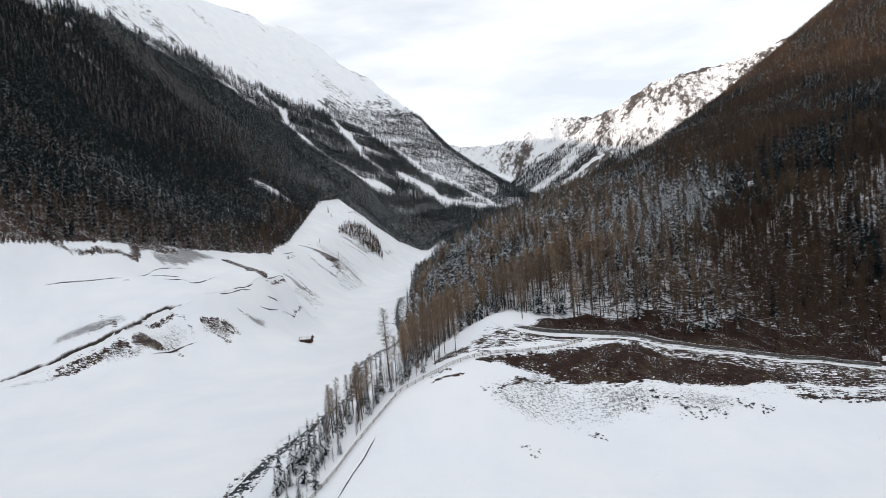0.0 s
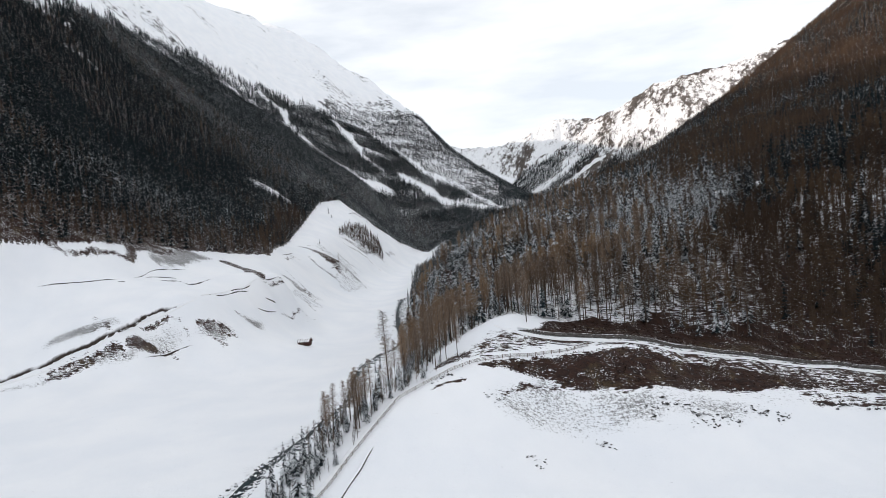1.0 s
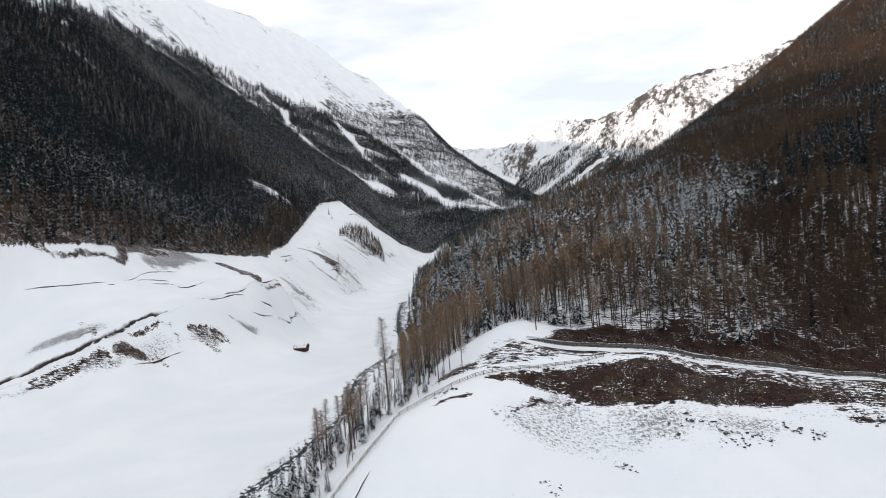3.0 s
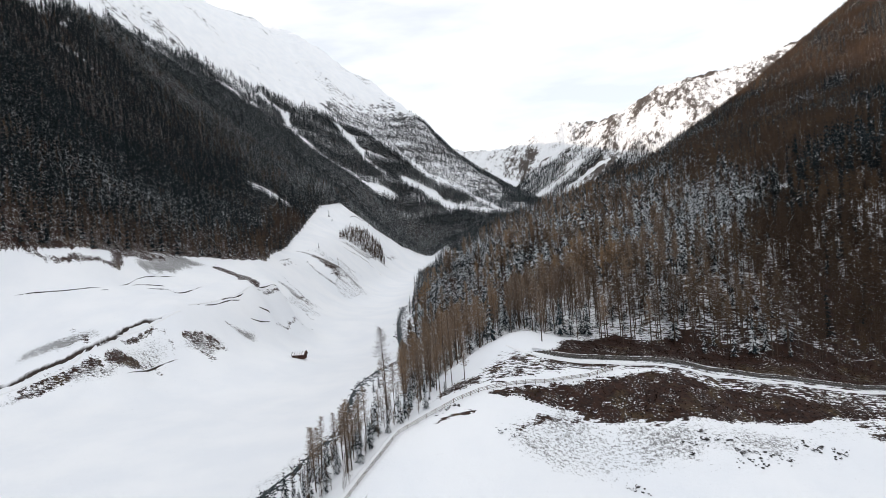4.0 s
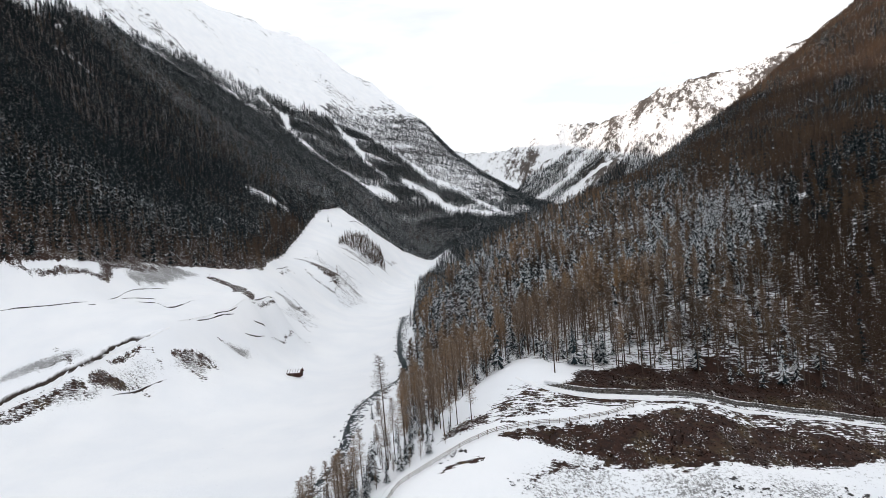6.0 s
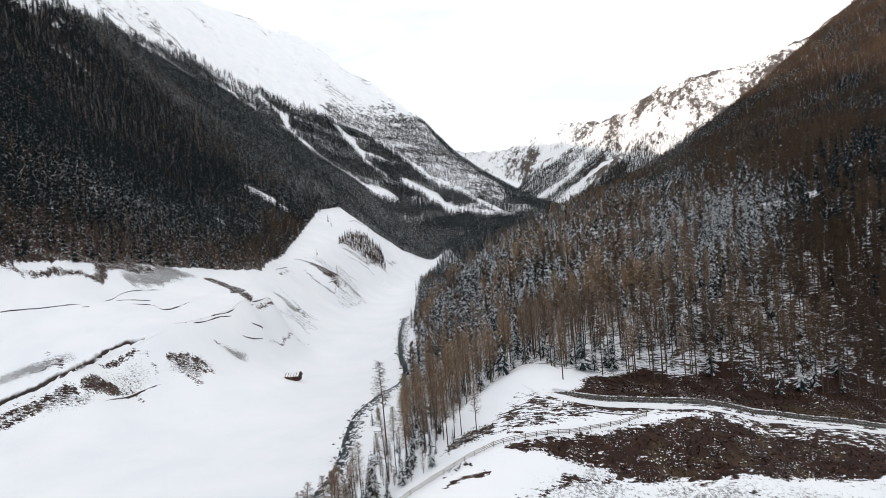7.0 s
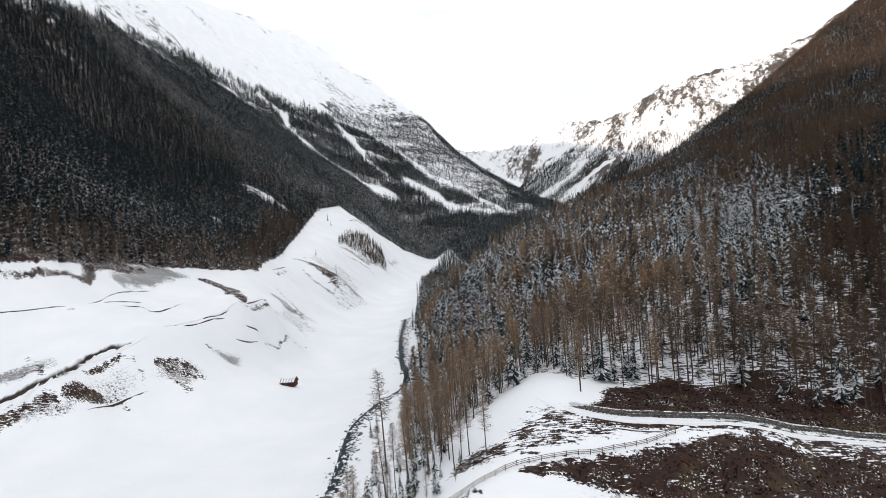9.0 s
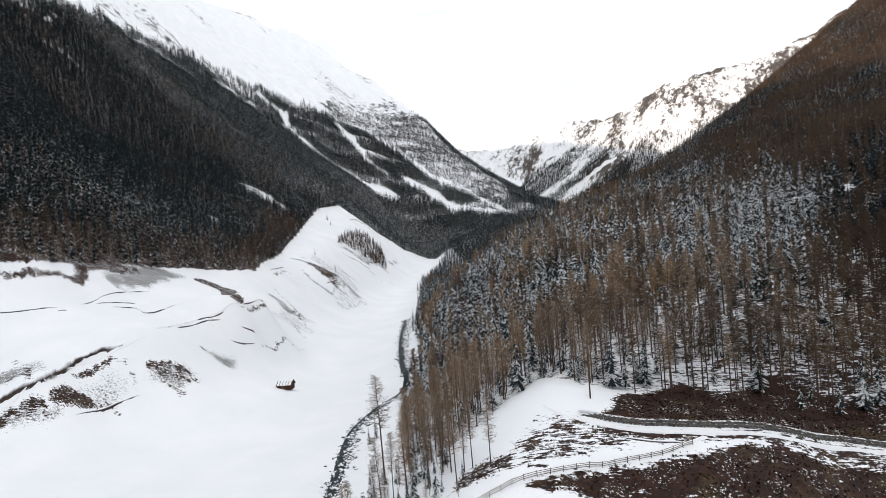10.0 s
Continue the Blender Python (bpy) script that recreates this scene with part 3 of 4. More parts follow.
def build_far_mountain(name, height, x0, x1, y0, y1, label, seed, rock):
    """A snowy rock massif far up the valley."""
    x, y = np.meshgrid(np.linspace(x0, x1, 360), np.linspace(y0, y1, 230))
    xf, yf = x.ravel(), y.ravel()
    z = height(xf, yf)
    ny, nx = x.shape
    i = (np.arange(ny - 1)[:, None] * nx + np.arange(nx - 1)[None, :]).ravel()
    ribs = ridged((0.92 * xf - 0.4 * yf) / 120, (0.4 * xf + 0.92 * yf) / 420, 5, seed)
    crag = rock + 0.16 * ribs + 0.14 * fbm(xf / 240, yf / 240, 3, seed + 5)
    for width, line in SNOW_RUNS:
        crag = crag - 0.8 * (1 - smooth(width * 0.6, width * 1.4, line_distance(xf, yf, line) + 8 * fbm(xf / 30, yf / 30, 2, 3)))
    me = mesh_np(name, np.c_[xf, yf, z], np.c_[i, i + 1, i + nx + 1, i + nx], [ALP], attrs=(("crag", crag),), shade=True)
    tagged(new(name, me), label, "mountain", kind="structure")


far_right_z = far_height(Sheet(FAR_RIGHT, 400, None, 40.0), 31, 1.0)
build_far_mountain("mountain", far_right_z, 150, 2700, 2300, 4100, "steep snowy rock mountain with pink sunlit summits", 31, 0.06)
build_far_mountain("mountain", far_height(Sheet(FAR_HEAD, 400, None, 25.0), 47, 1.1), -350, 1400, 3800, 4500, "jagged snowy summits closing the valley head", 47, 0.03)


# ---- trees ----
def spruce_shape(height, layers, boughs, seed, stem=True):
    rnd = np.random.RandomState(seed)
    v, f, m = [], [], []
    if stem:
        for k in range(4):
            a = k * math.pi / 2
            v.append((0.012 * height * math.cos(a), 0.012 * height * math.sin(a), -0.03 * height))
        v.append((0, 0, height * 0.9))
        f += [(k, (k + 1) % 4, 4) for k in range(4)]
        m += [1] * 4
    for k in range(layers):
        g = (k + 0.3 * rnd.rand()) / layers
        z = height * (0.07 + 0.93 * g)
        r = height * (0.155 * (1 - g) ** 0.85 + 0.012) * (0.8 + 0.4 * rnd.rand())
        n = max(3, int(round(boughs * (1 - 0.45 * g))))
        turn = rnd.rand() * 6.3
        for j in range(n):
            a = turn + 2 * math.pi * (j + 0.35 * rnd.rand()) / n
            rr = r * (0.7 + 0.5 * rnd.rand())
            w = 0.75 * math.pi / n
            top = z + height * 0.55 / layers
            drop = z - rr * (0.22 + 0.2 * rnd.rand())
            b = len(v)
            v += [(0, 0, top), (0.72 * rr * math.cos(a - w), 0.72 * rr * math.sin(a - w), drop + 0.02 * height),
                  (rr * math.cos(a), rr * math.sin(a), drop + 0.012 * height), (0.72 * rr * math.cos(a + w), 0.72 * rr * math.sin(a + w), drop + 0.02 * height)]
            f += [(b, b + 1, b + 2), (b, b + 2, b + 3)]
            m += [0, 0]
    return np.array(v), np.array(f), np.array(m)


def larch_shape(height, limbs, twigs, seed, low=0.32, wide=0.0035):
    rnd = np.random.RandomState(seed)
    v, f, m = [], [], []
    lean = rnd.randn(2) * 0.012 * height
    for g, r in ((-0.03, 0.0105), (0.5, 0.007), (1.0, 0.0012)):
        for k in range(4):
            a = k * math.pi / 2
            v.append((r * height * math.cos(a) + lean[0] * g * g, r * height * math.sin(a) + lean[1] * g * g, height * g))
    for q in (0, 4):
        for k in range(4):
            j = (k + 1) % 4
            f += [(q + k, q + j, q + 4 + j), (q + k, q + 4 + j, q + 4 + k)]
    m += [1] * 16
    for k in range(limbs):
        g = low + (0.99 - low) * ((k + rnd.rand()) / limbs) ** 0.9
        h = (g - low) / (1 - low)
        length = height * 0.15 * (0.35 + 0.65 * min(1, h * 3.5)) * (1.02 - h) ** 0.75 * (0.6 + 0.6 * rnd.rand()) + 0.02 * height
        a, rise = rnd.rand() * 6.3, 0.05 + 0.35 * rnd.rand()
        d = np.array([math.cos(a), math.sin(a), rise])
        o = np.array([lean[0] * g * g, lean[1] * g * g, height * g])
        w = wide * height
        b = len(v)
        v += [tuple(o + (0, 0, w)), tuple(o - (0, 0, w)), tuple(o + d * length)]
        f.append((b, b + 1, b + 2))
        m.append(0)
        for j in range(twigs):
            s = (0.25 + 0.75 * rnd.rand()) * length
            p = o + d * s
            e = np.array([rnd.randn(), rnd.randn(), rnd.randn() * 0.55 - 0.1])
            e *= height * (0.022 + 0.03 * rnd.rand()) / np.linalg.norm(e)
            q = np.cross(e, rnd.randn(3))
            q *= wide * 0.8 * height / (np.linalg.norm(q) + 1e-9)
            b = len(v)
            v += [tuple(p + q), tuple(p - q), tuple(p + e)]
            f.append((b, b + 1, b + 2))
            m.append(0)
    return np.array(v), np.array(f), np.array(m)


def forest(name, spots, shapes, mats, label, seed):
    """Many trees joined into one mesh. spots: x, y, z, size, tint, frost; shapes are one metre high."""
    rnd = np.random.RandomState(seed)
    which = rnd.randint(len(shapes), size=len(spots))
    vs, fs, ms, ts, ws, base = [], [], [], [], [], 0
    for k, (v, f, m) in enumerate(shapes):
        s = spots[which == k]
        if not len(s):
            continue
        turn, tint, frost = rnd.rand(len(s)) * 6.3, rnd.rand(len(s)) * s[:, 4], s[:, 5] + 0.2 * (rnd.rand(len(s)) - 0.5)
        c, n = np.cos(turn), np.sin(turn)
        fat = s[:, 3] * (0.85 + 0.35 * rnd.rand(len(s)))
        out = np.empty((len(s), len(v), 3))
        out[:, :, 0] = s[:, None, 0] + fat[:, None] * (v[None, :, 0] * c[:, None] - v[None, :, 1] * n[:, None])
        out[:, :, 1] = s[:, None, 1] + fat[:, None] * (v[None, :, 0] * n[:, None] + v[None, :, 1] * c[:, None])
        out[:, :, 2] = s[:, None, 2] + s[:, None, 3] * v[None, :, 2]
        vs.append(out.reshape(-1, 3))
        fs.append((f[None] + base + (np.arange(len(s)) * len(v))[:, None, None]).reshape(-1, 3))
        ms.append(np.tile(m, len(s)))
        ts.append(np.repeat(tint, len(v)))
        ws.append(np.repeat(frost, len(v)))
        base += out.shape[0] * out.shape[1]
    me = mesh_np(name, np.concatenate(vs), np.concatenate(fs), mats, np.concatenate(ms), (("tint", np.concatenate(ts)), ("frost", np.concatenate(ws))))
    return tagged(new(name, me), label, "trees", kind="stuff")


def scatter(ring, spacing, seed, keep=1.0):
    """Uneven rows of places in a ring of the plan."""
    rnd = np.random.RandomState(seed)
    r = np.array(ring, float)
    gx = np.arange(r[:, 0].min(), r[:, 0].max(), spacing)
    gy = np.arange(r[:, 1].min(), r[:, 1].max(), spacing)
    x, y = [q.ravel() for q in np.meshgrid(gx, gy)]
    x, y = x + (rnd.rand(len(x)) - 0.5) * spacing * 1.3, y + (rnd.rand(len(y)) - 0.5) * spacing * 1.3
    ok = inside(x, y, ring) & (rnd.rand(len(x)) < keep)
    return x[ok], y[ok], rnd


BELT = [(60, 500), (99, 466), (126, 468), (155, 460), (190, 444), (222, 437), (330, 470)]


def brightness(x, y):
    """Top of the tint range: golden larches stand towards the lake, darker trees up the hill on the right."""
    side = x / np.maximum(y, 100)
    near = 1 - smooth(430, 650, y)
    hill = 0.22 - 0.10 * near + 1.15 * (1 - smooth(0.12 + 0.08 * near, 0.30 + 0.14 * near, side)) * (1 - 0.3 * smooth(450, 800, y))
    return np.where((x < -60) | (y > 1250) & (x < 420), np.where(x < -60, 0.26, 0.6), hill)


def frost_at(x, y):
    """How much snow the boughs carry: most in the belt across the hill, least high up on the right."""
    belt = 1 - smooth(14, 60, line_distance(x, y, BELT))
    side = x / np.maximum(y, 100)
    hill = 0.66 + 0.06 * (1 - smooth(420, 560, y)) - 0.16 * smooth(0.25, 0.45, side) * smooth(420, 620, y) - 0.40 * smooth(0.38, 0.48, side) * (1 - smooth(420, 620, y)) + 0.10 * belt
    left = 0.375 + 0.09 * (1 - smooth(60, 190, line_distance(x, y, LINES["forest_foot"]))) + 0.12 * fbm(x / 300, y / 60, 3, 19) + 0.20 * smooth(1200, 1400, y) * (1 - 0.3 * smooth(1900, 2100, y))
    return np.where((x < -60) | (y > 1250) & (x < 420), left, hill)


def plant(x, y, rnd, low, high):
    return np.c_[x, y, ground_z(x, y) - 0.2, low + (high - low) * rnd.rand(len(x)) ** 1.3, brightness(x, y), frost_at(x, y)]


far_spruce = [spruce_shape(1.0, 6, 4, k, False) for k in range(6)]
tiny_spruce = [spruce_shape(1.0, 4, 3, 10 + k, False) for k in range(5)]
mid_spruce = [spruce_shape(1.0, 11, 7, 20 + k) for k in range(5)]
far_larch = [larch_shape(1.0, 34, 0, 40 + k, 0.25, 0.014) for k in range(5)]
mid_larch = [larch_shape(1.0, 84, 2, 60 + k, 0.46, 0.0066) for k in range(5)]

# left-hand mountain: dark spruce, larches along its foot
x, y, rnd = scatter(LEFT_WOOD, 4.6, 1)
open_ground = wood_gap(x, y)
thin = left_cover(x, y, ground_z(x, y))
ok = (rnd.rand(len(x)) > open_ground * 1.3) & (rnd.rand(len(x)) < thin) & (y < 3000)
x, y = x[ok], y[ok]
foot = line_distance(x, y, LINES["forest_foot"])
bare = rnd.rand(len(x)) < 0.02 + 0.20 * smooth(0.05, 0.35, fbm(x / 330, (y + 0.15 * x) / 70, 3, 71)) * (y < 1500) + 0.65 * (1 - smooth(12, 55, foot)) * (y < 1050)
dwarf = mottled(x, y) > 0.5
near = (y < 1500) & ~bare
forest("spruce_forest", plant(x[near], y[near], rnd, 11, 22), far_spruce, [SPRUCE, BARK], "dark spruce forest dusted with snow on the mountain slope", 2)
far = ~near & ~bare & ~dwarf
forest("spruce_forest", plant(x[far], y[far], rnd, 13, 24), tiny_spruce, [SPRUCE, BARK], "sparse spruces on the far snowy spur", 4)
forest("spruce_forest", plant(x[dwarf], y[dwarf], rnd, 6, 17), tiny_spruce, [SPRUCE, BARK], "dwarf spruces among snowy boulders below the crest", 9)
forest("larch_forest", plant(x[bare], y[bare], rnd, 12, 19), far_larch, [LARCH, BARK], "bare brown larch forest at the foot of the slope", 3)

# woods on the far sunlit mountain's lower flank
x, y, rnd = scatter([(230, 3000), (330, 2750), (500, 2500), (900, 2380), (1300, 2500), (1200, 2900), (800, 3300), (430, 3500), (280, 3330)], 7.0, 12)
streak = fbm((0.6 * x - 0.8 * y) / 60, (0.8 * x + 0.6 * y) / 600, 3, 8)
z = far_right_z(x, y)
ok = (streak > -0.25) & (rnd.rand(len(x)) < 1 - smooth(260, 460, z - 110 * (1 - smooth(500, 800, x)) + 150 * fbm(x / 120, y / 120, 3, 5)))
for width, line in SNOW_RUNS:
    ok &= line_distance(x, y, line) + 8 * fbm(x / 30, y / 30, 2, 3) > width
forest("spruce_forest", np.c_[x, y, z - 0.5, 14 + 9 * rnd.rand(len(x)), 0.4 + 0 * x, 0.2 + 0 * x][ok], tiny_spruce, [SPRUCE, BARK], "dark spruce woods on the far mountain flank", 6)

# woods on the valley floor behind the hill
x, y, rnd = scatter(VALLEY_WOOD, 7, 14)
more = scatter([(-10, 1290), (-44, 1220), (-50, 1420), (-30, 1600), (10, 1720), (60, 1480), (40, 1300)], 5, 15)
x, y = np.r_[x, more[0]], np.r_[y, more[1]]
forest("spruce_forest", plant(x, y, rnd, 12, 20), tiny_spruce, [SPRUCE, BARK], "spruce woods on the valley floor", 16)

# larch clump on the far bank
x, y, rnd = scatter([(-166, 1043), (-168, 1084), (-160, 1159), (-144, 1214), (-128, 1268), (-110, 1169), (-124, 1105), (-147, 1084)], 3.8, 51)
forest("larch_clump", plant(x, y, rnd, 8, 14), far_larch + far_spruce, [LARCH, BARK], "clump of bare larches on the far snow bank", 18)

# right-hand hill
x, y, rnd = scatter(RIGHT_WOOD, 4.4, 5)
nearer = scatter([(28, 268), (58, 272), (140, 273), (176, 273), (400, 262), (480, 460), (-22, 460), (-27, 350), (-23, 300), (4, 270), (20, 294)], 4.6, 25)
x, y = np.r_[x[y >= 460], nearer[0]], np.r_[y[y >= 460], nearer[1]]
hero = inside(x, y, FRONT_WOOD) | (x < 15) & (y < 400) & (rnd.rand(len(x)) < 0.3)
crest = np.array(LINES["right_crest"], float)
hidden = (y > np.interp(x, crest[:, 0], crest[:, 1]) + 55) & (x > 40) | (x > 0.76 * y + 30)
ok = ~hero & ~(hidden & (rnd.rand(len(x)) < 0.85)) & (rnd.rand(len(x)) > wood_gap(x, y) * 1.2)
x, y, hidden = x[ok], y[ok], hidden[ok]
near = (y < 460) & ~hidden
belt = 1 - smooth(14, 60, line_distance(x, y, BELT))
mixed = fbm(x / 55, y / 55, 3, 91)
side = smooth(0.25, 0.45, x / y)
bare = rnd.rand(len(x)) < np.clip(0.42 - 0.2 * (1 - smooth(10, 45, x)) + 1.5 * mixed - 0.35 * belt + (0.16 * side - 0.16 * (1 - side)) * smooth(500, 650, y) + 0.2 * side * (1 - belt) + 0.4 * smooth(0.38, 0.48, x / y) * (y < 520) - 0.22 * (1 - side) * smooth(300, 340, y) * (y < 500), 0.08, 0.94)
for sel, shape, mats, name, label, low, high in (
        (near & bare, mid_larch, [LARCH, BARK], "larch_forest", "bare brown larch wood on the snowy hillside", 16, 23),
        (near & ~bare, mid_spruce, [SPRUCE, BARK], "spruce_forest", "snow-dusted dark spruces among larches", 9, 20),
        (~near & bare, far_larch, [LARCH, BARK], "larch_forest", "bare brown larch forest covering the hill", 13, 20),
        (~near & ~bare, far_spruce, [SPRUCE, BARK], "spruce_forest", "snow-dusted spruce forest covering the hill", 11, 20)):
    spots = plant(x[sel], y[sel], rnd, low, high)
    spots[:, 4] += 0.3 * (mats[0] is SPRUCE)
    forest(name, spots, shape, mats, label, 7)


# ---- single trees near the road and the stream ----
def tree_kind(name, shape, leaf, label, height, tint=0.4):
    """A tree as trunk and crown, to be copied. It stands far below the ground until it is copied."""
    v, f, m = shape
    base = new(name)
    for piece, mat, k in (("trunk", BARK, 1), ("crown", leaf, 0)):
        sel = f[m == k]
        used, flat = np.unique(sel, return_inverse=True)
        me = mesh_np(piece, v[used] * height, flat.reshape(-1, 3), [mat], attrs=(("tint", np.full(len(used), tint)), ("frost", np.full(len(used), 0.70))))
        part(piece, me, base)
    return tagged(base, label, "tree")


larch_kinds = [tree_kind("larch_tree", larch_shape(1.0, 190, 5, 80 + k, 0.30 + 0.06 * (k % 3), 0.0021), LARCH,
                         "tall bare larch with golden brown twigs on snowy ground", 21, 0.75) for k in range(4)]
dark_kinds = [tree_kind("larch_tree", larch_shape(1.0, 180, 5, 100 + k, 0.38 + 0.06 * (k % 3), 0.0021), LARCH,
                        "tall dark bare larch with a long straight trunk", 22, 0.3) for k in range(4)]
lone_kind = [tree_kind("larch_tree", larch_shape(1.0, 150, 4, 111, 0.50, 0.0019), LARCH, "very tall lone larch with a bare lower trunk", 26, 0.2)]
young_kinds = [tree_kind("larch_tree", larch_shape(1.0, 150, 4, 90 + k, 0.10, 0.0028), LARCH,
                         "young bare larch with fine brown twigs on the bank", 10) for k in range(3)]
spruce_kinds = [tree_kind("spruce_tree", spruce_shape(1.0, 17, 9, 120 + k), SPRUCE,
                          "dark spruce with snow-dusted boughs on the slope", 12, 0.5) for k in range(4)]


def plant_tree(kinds, x, y, size, turn, lean=0.0, group=""):
    z = float(ground_z(np.array([x]), np.array([y]))[0]) - 0.15
    kind = kinds[int(abs(x * 7 + y * 13)) % len(kinds)]
    if not kind.get("planted"):
        kind["planted"] = 1
        ob = kind
        ob.matrix_basis = pose(x, y, z, lean, 0, turn) @ Matrix.Scale(size, 4)
    else:
        ob = copy_thing(kind, pose(x, y, z, lean, 0, turn))
        ob.scale = (size, size, size)
    if group:
        ob["group"] = group
    return ob


rnd = np.random.RandomState(17)
x, y, _ = scatter(FRONT_WOOD, 4.3, 21)
for px, py in zip(x, y):
    if px < 14 and rnd.rand() < 0.25:
        continue
    if rnd.rand() < (0.52 if px < 20 else 0.68):
        plant_tree(larch_kinds if px + rnd.randn() * 12 < 38 else dark_kinds, px, py, 0.8 + 0.3 * rnd.rand(), rnd.rand() * 360, rnd.randn() * 1.2, "larch wood by the road")
    else:
        plant_tree(spruce_kinds, px, py, 0.5 + (0.7 if px < 60 else 1.0) * rnd.rand() ** 1.5, rnd.rand() * 360, 0, "spruces in the larch wood")
x, y, _ = scatter(BANK_WOOD, 3.3, 33, 0.85)
for px, py in zip(x, y):
    chance = rnd.rand()
    if px < -29 and py > 232 and chance < 0.55:
        continue
    if chance < 0.22 and py > 200:
        plant_tree(larch_kinds, px, py, 0.6 + 0.35 * rnd.rand(), rnd.rand() * 360, rnd.randn() * 2, "larches on the stream bank")
    elif chance < 0.55:
        plant_tree(young_kinds, px, py, (0.35 if py > 190 else 0.2) + (0.6 if py > 190 else 0.25) * rnd.rand(), rnd.rand() * 360, rnd.randn() * 2, "young larches on the stream bank")
    else:
        plant_tree(spruce_kinds, px, py, 0.3 + 0.75 * rnd.rand() ** 1.6, rnd.rand() * 360, 0, "spruces on the stream bank")
for px, py, size in ((-31, 270, 0.7), (-28, 276, 0.55), (-36, 262, 0.45), (-23, 264, 0.6), (-34, 300, 0.5), (-40, 335, 0.6), (-38, 340, 0.7)):
    plant_tree(spruce_kinds, px, py, size, px * 31, 0, "spruces on the stream bank")
plant_tree(lone_kind, -28, 278, 1.2, 40, 0)          # the tall larch that stands clear of the wood
for px, py, size in ((-3, 239, 0.75), (1, 237, 0.82), (-8, 243, 0.95), (-10, 246, 0.85), (28.5, 260, 0.95), (-30, 268, 0.5)):
    plant_tree(larch_kinds, px, py, size, px * 50)
plant_tree(young_kinds, -132, 812, 1.3, 70)
for px, py, size in ((-198, 1150, 1.0), (-166, 877, 0.6), (-218, 1190, 0.9), (-190, 1130, 0.7), (-150, 1300, 0.8), (-53, 985, 1.2), (-50, 1000, 1.3), (-46, 990, 1.2),
                     (-42, 1010, 1.4), (-48, 960, 1.2), (-40, 940, 1.3), (-38, 600, 1.0), (-40, 640, 1.2), (-36, 660, 1.3), (-30, 640, 1.2)):
    plant_tree(spruce_kinds, px, py, size, py)

# ---- roads, walls and the stream ----
def sweep(line, step):
    """Evenly spaced places along a smooth line of the plan, with their direction."""
    p = np.array(line, float)[:, :2]
    q = [p[0]]
    for k in range(len(p) - 1):
        a, b, c, d = p[max(k - 1, 0)], p[k], p[k + 1], p[min(k + 2, len(p) - 1)]
        n = max(2, int(np.linalg.norm(c - b) / step))
        for t in np.arange(1, n + 1) / n:
            q.append(0.5 * (2 * b + (c - a) * t + (2 * a - 5 * b + 4 * c - d) * t * t + (3 * b - a - 3 * c + d) * t ** 3))
    q = np.array(q)
    d = np.gradient(q, axis=0)
    d /= np.linalg.norm(d, axis=1)[:, None]
    return q, d


def strip_mesh(name, line, profile, mats, step=1.0, rough=0.06, level=True):
    """Sweeps a cross profile (offset to the right of the way, height) along a line on the ground."""
    q, d = sweep(line, step)
    zc = ground_z(q[:, 0], q[:, 1])
    zc = np.convolve(np.pad(zc, 4, "edge"), np.ones(9) / 9, "valid") if level else zc
    v = []
    for k, (o, h) in enumerate(profile):
        jit = rough * fbm(q[:, 0] * 0.7 + 31 * k, q[:, 1] * 0.7, 3, k)
        x, y = q[:, 0] + d[:, 1] * (o + jit * 3), q[:, 1] - d[:, 0] * (o + jit * 3)
        v.append(np.c_[x, y, zc + h + jit])
    n, m = len(q), len(profile)
    v = np.stack(v, 1).reshape(-1, 3)
    i = (np.arange(n - 1)[:, None] * m + np.arange(m - 1)[None, :]).ravel()
    return mesh_np(name, v, np.c_[i, i + 1, i + m + 1, i + m], mats, shade=False)


ROAD = [(17, 258), (20, 253), (27, 249.5), (36, 248.5), (47, 248.5), (61, 250), (75, 251), (90, 253), (109, 254.5), (143, 256), (169, 256), (240, 253)]
FENCE_PATH = [(52, 247), (46, 244), (40, 241), (30, 237.5), (16, 233), (7, 230), (-1, 225.5), (-12, 218), (-19, 213), (-23, 205), (-29, 196), (-34, 186), (-38, 172), (-44, 150)]
TRACK = [(-250, 333), (-237, 340), (-222, 348), (-208, 361), (-195, 372), (-188, 392), (-177, 407), (-166, 416), (-163, 424)]
TRACK_UPPER = [(-164, 440), (-158, 466), (-151, 497), (-146, 520), (-138, 540), (-136, 548)]
wide_road = [(-1.7, -1.2), (-1.4, 0.05), (-0.9, 0.12), (0.0, 0.06), (0.9, 0.12), (1.4, 0.05), (1.6, -1.5)]
narrow_road = [(o * 0.7, h) for o, h in wide_road]
tagged(new("road", strip_mesh("road", ROAD, wide_road, [SNOW])), "snow-covered mountain road below the larch wood", "road", kind="structure")
tagged(new("road", strip_mesh("road", FENCE_PATH, narrow_road, [SNOW])), "snowed-up footpath along a wooden fence", "path", kind="structure")
tagged(new("road", strip_mesh("road", TRACK, narrow_road, [SNOW])), "snowy track climbing the reservoir bank", "path", kind="structure")
tagged(new("road", strip_mesh("road", TRACK_UPPER, narrow_road, [SNOW])), "snowy track along the terrace", "path", kind="structure")

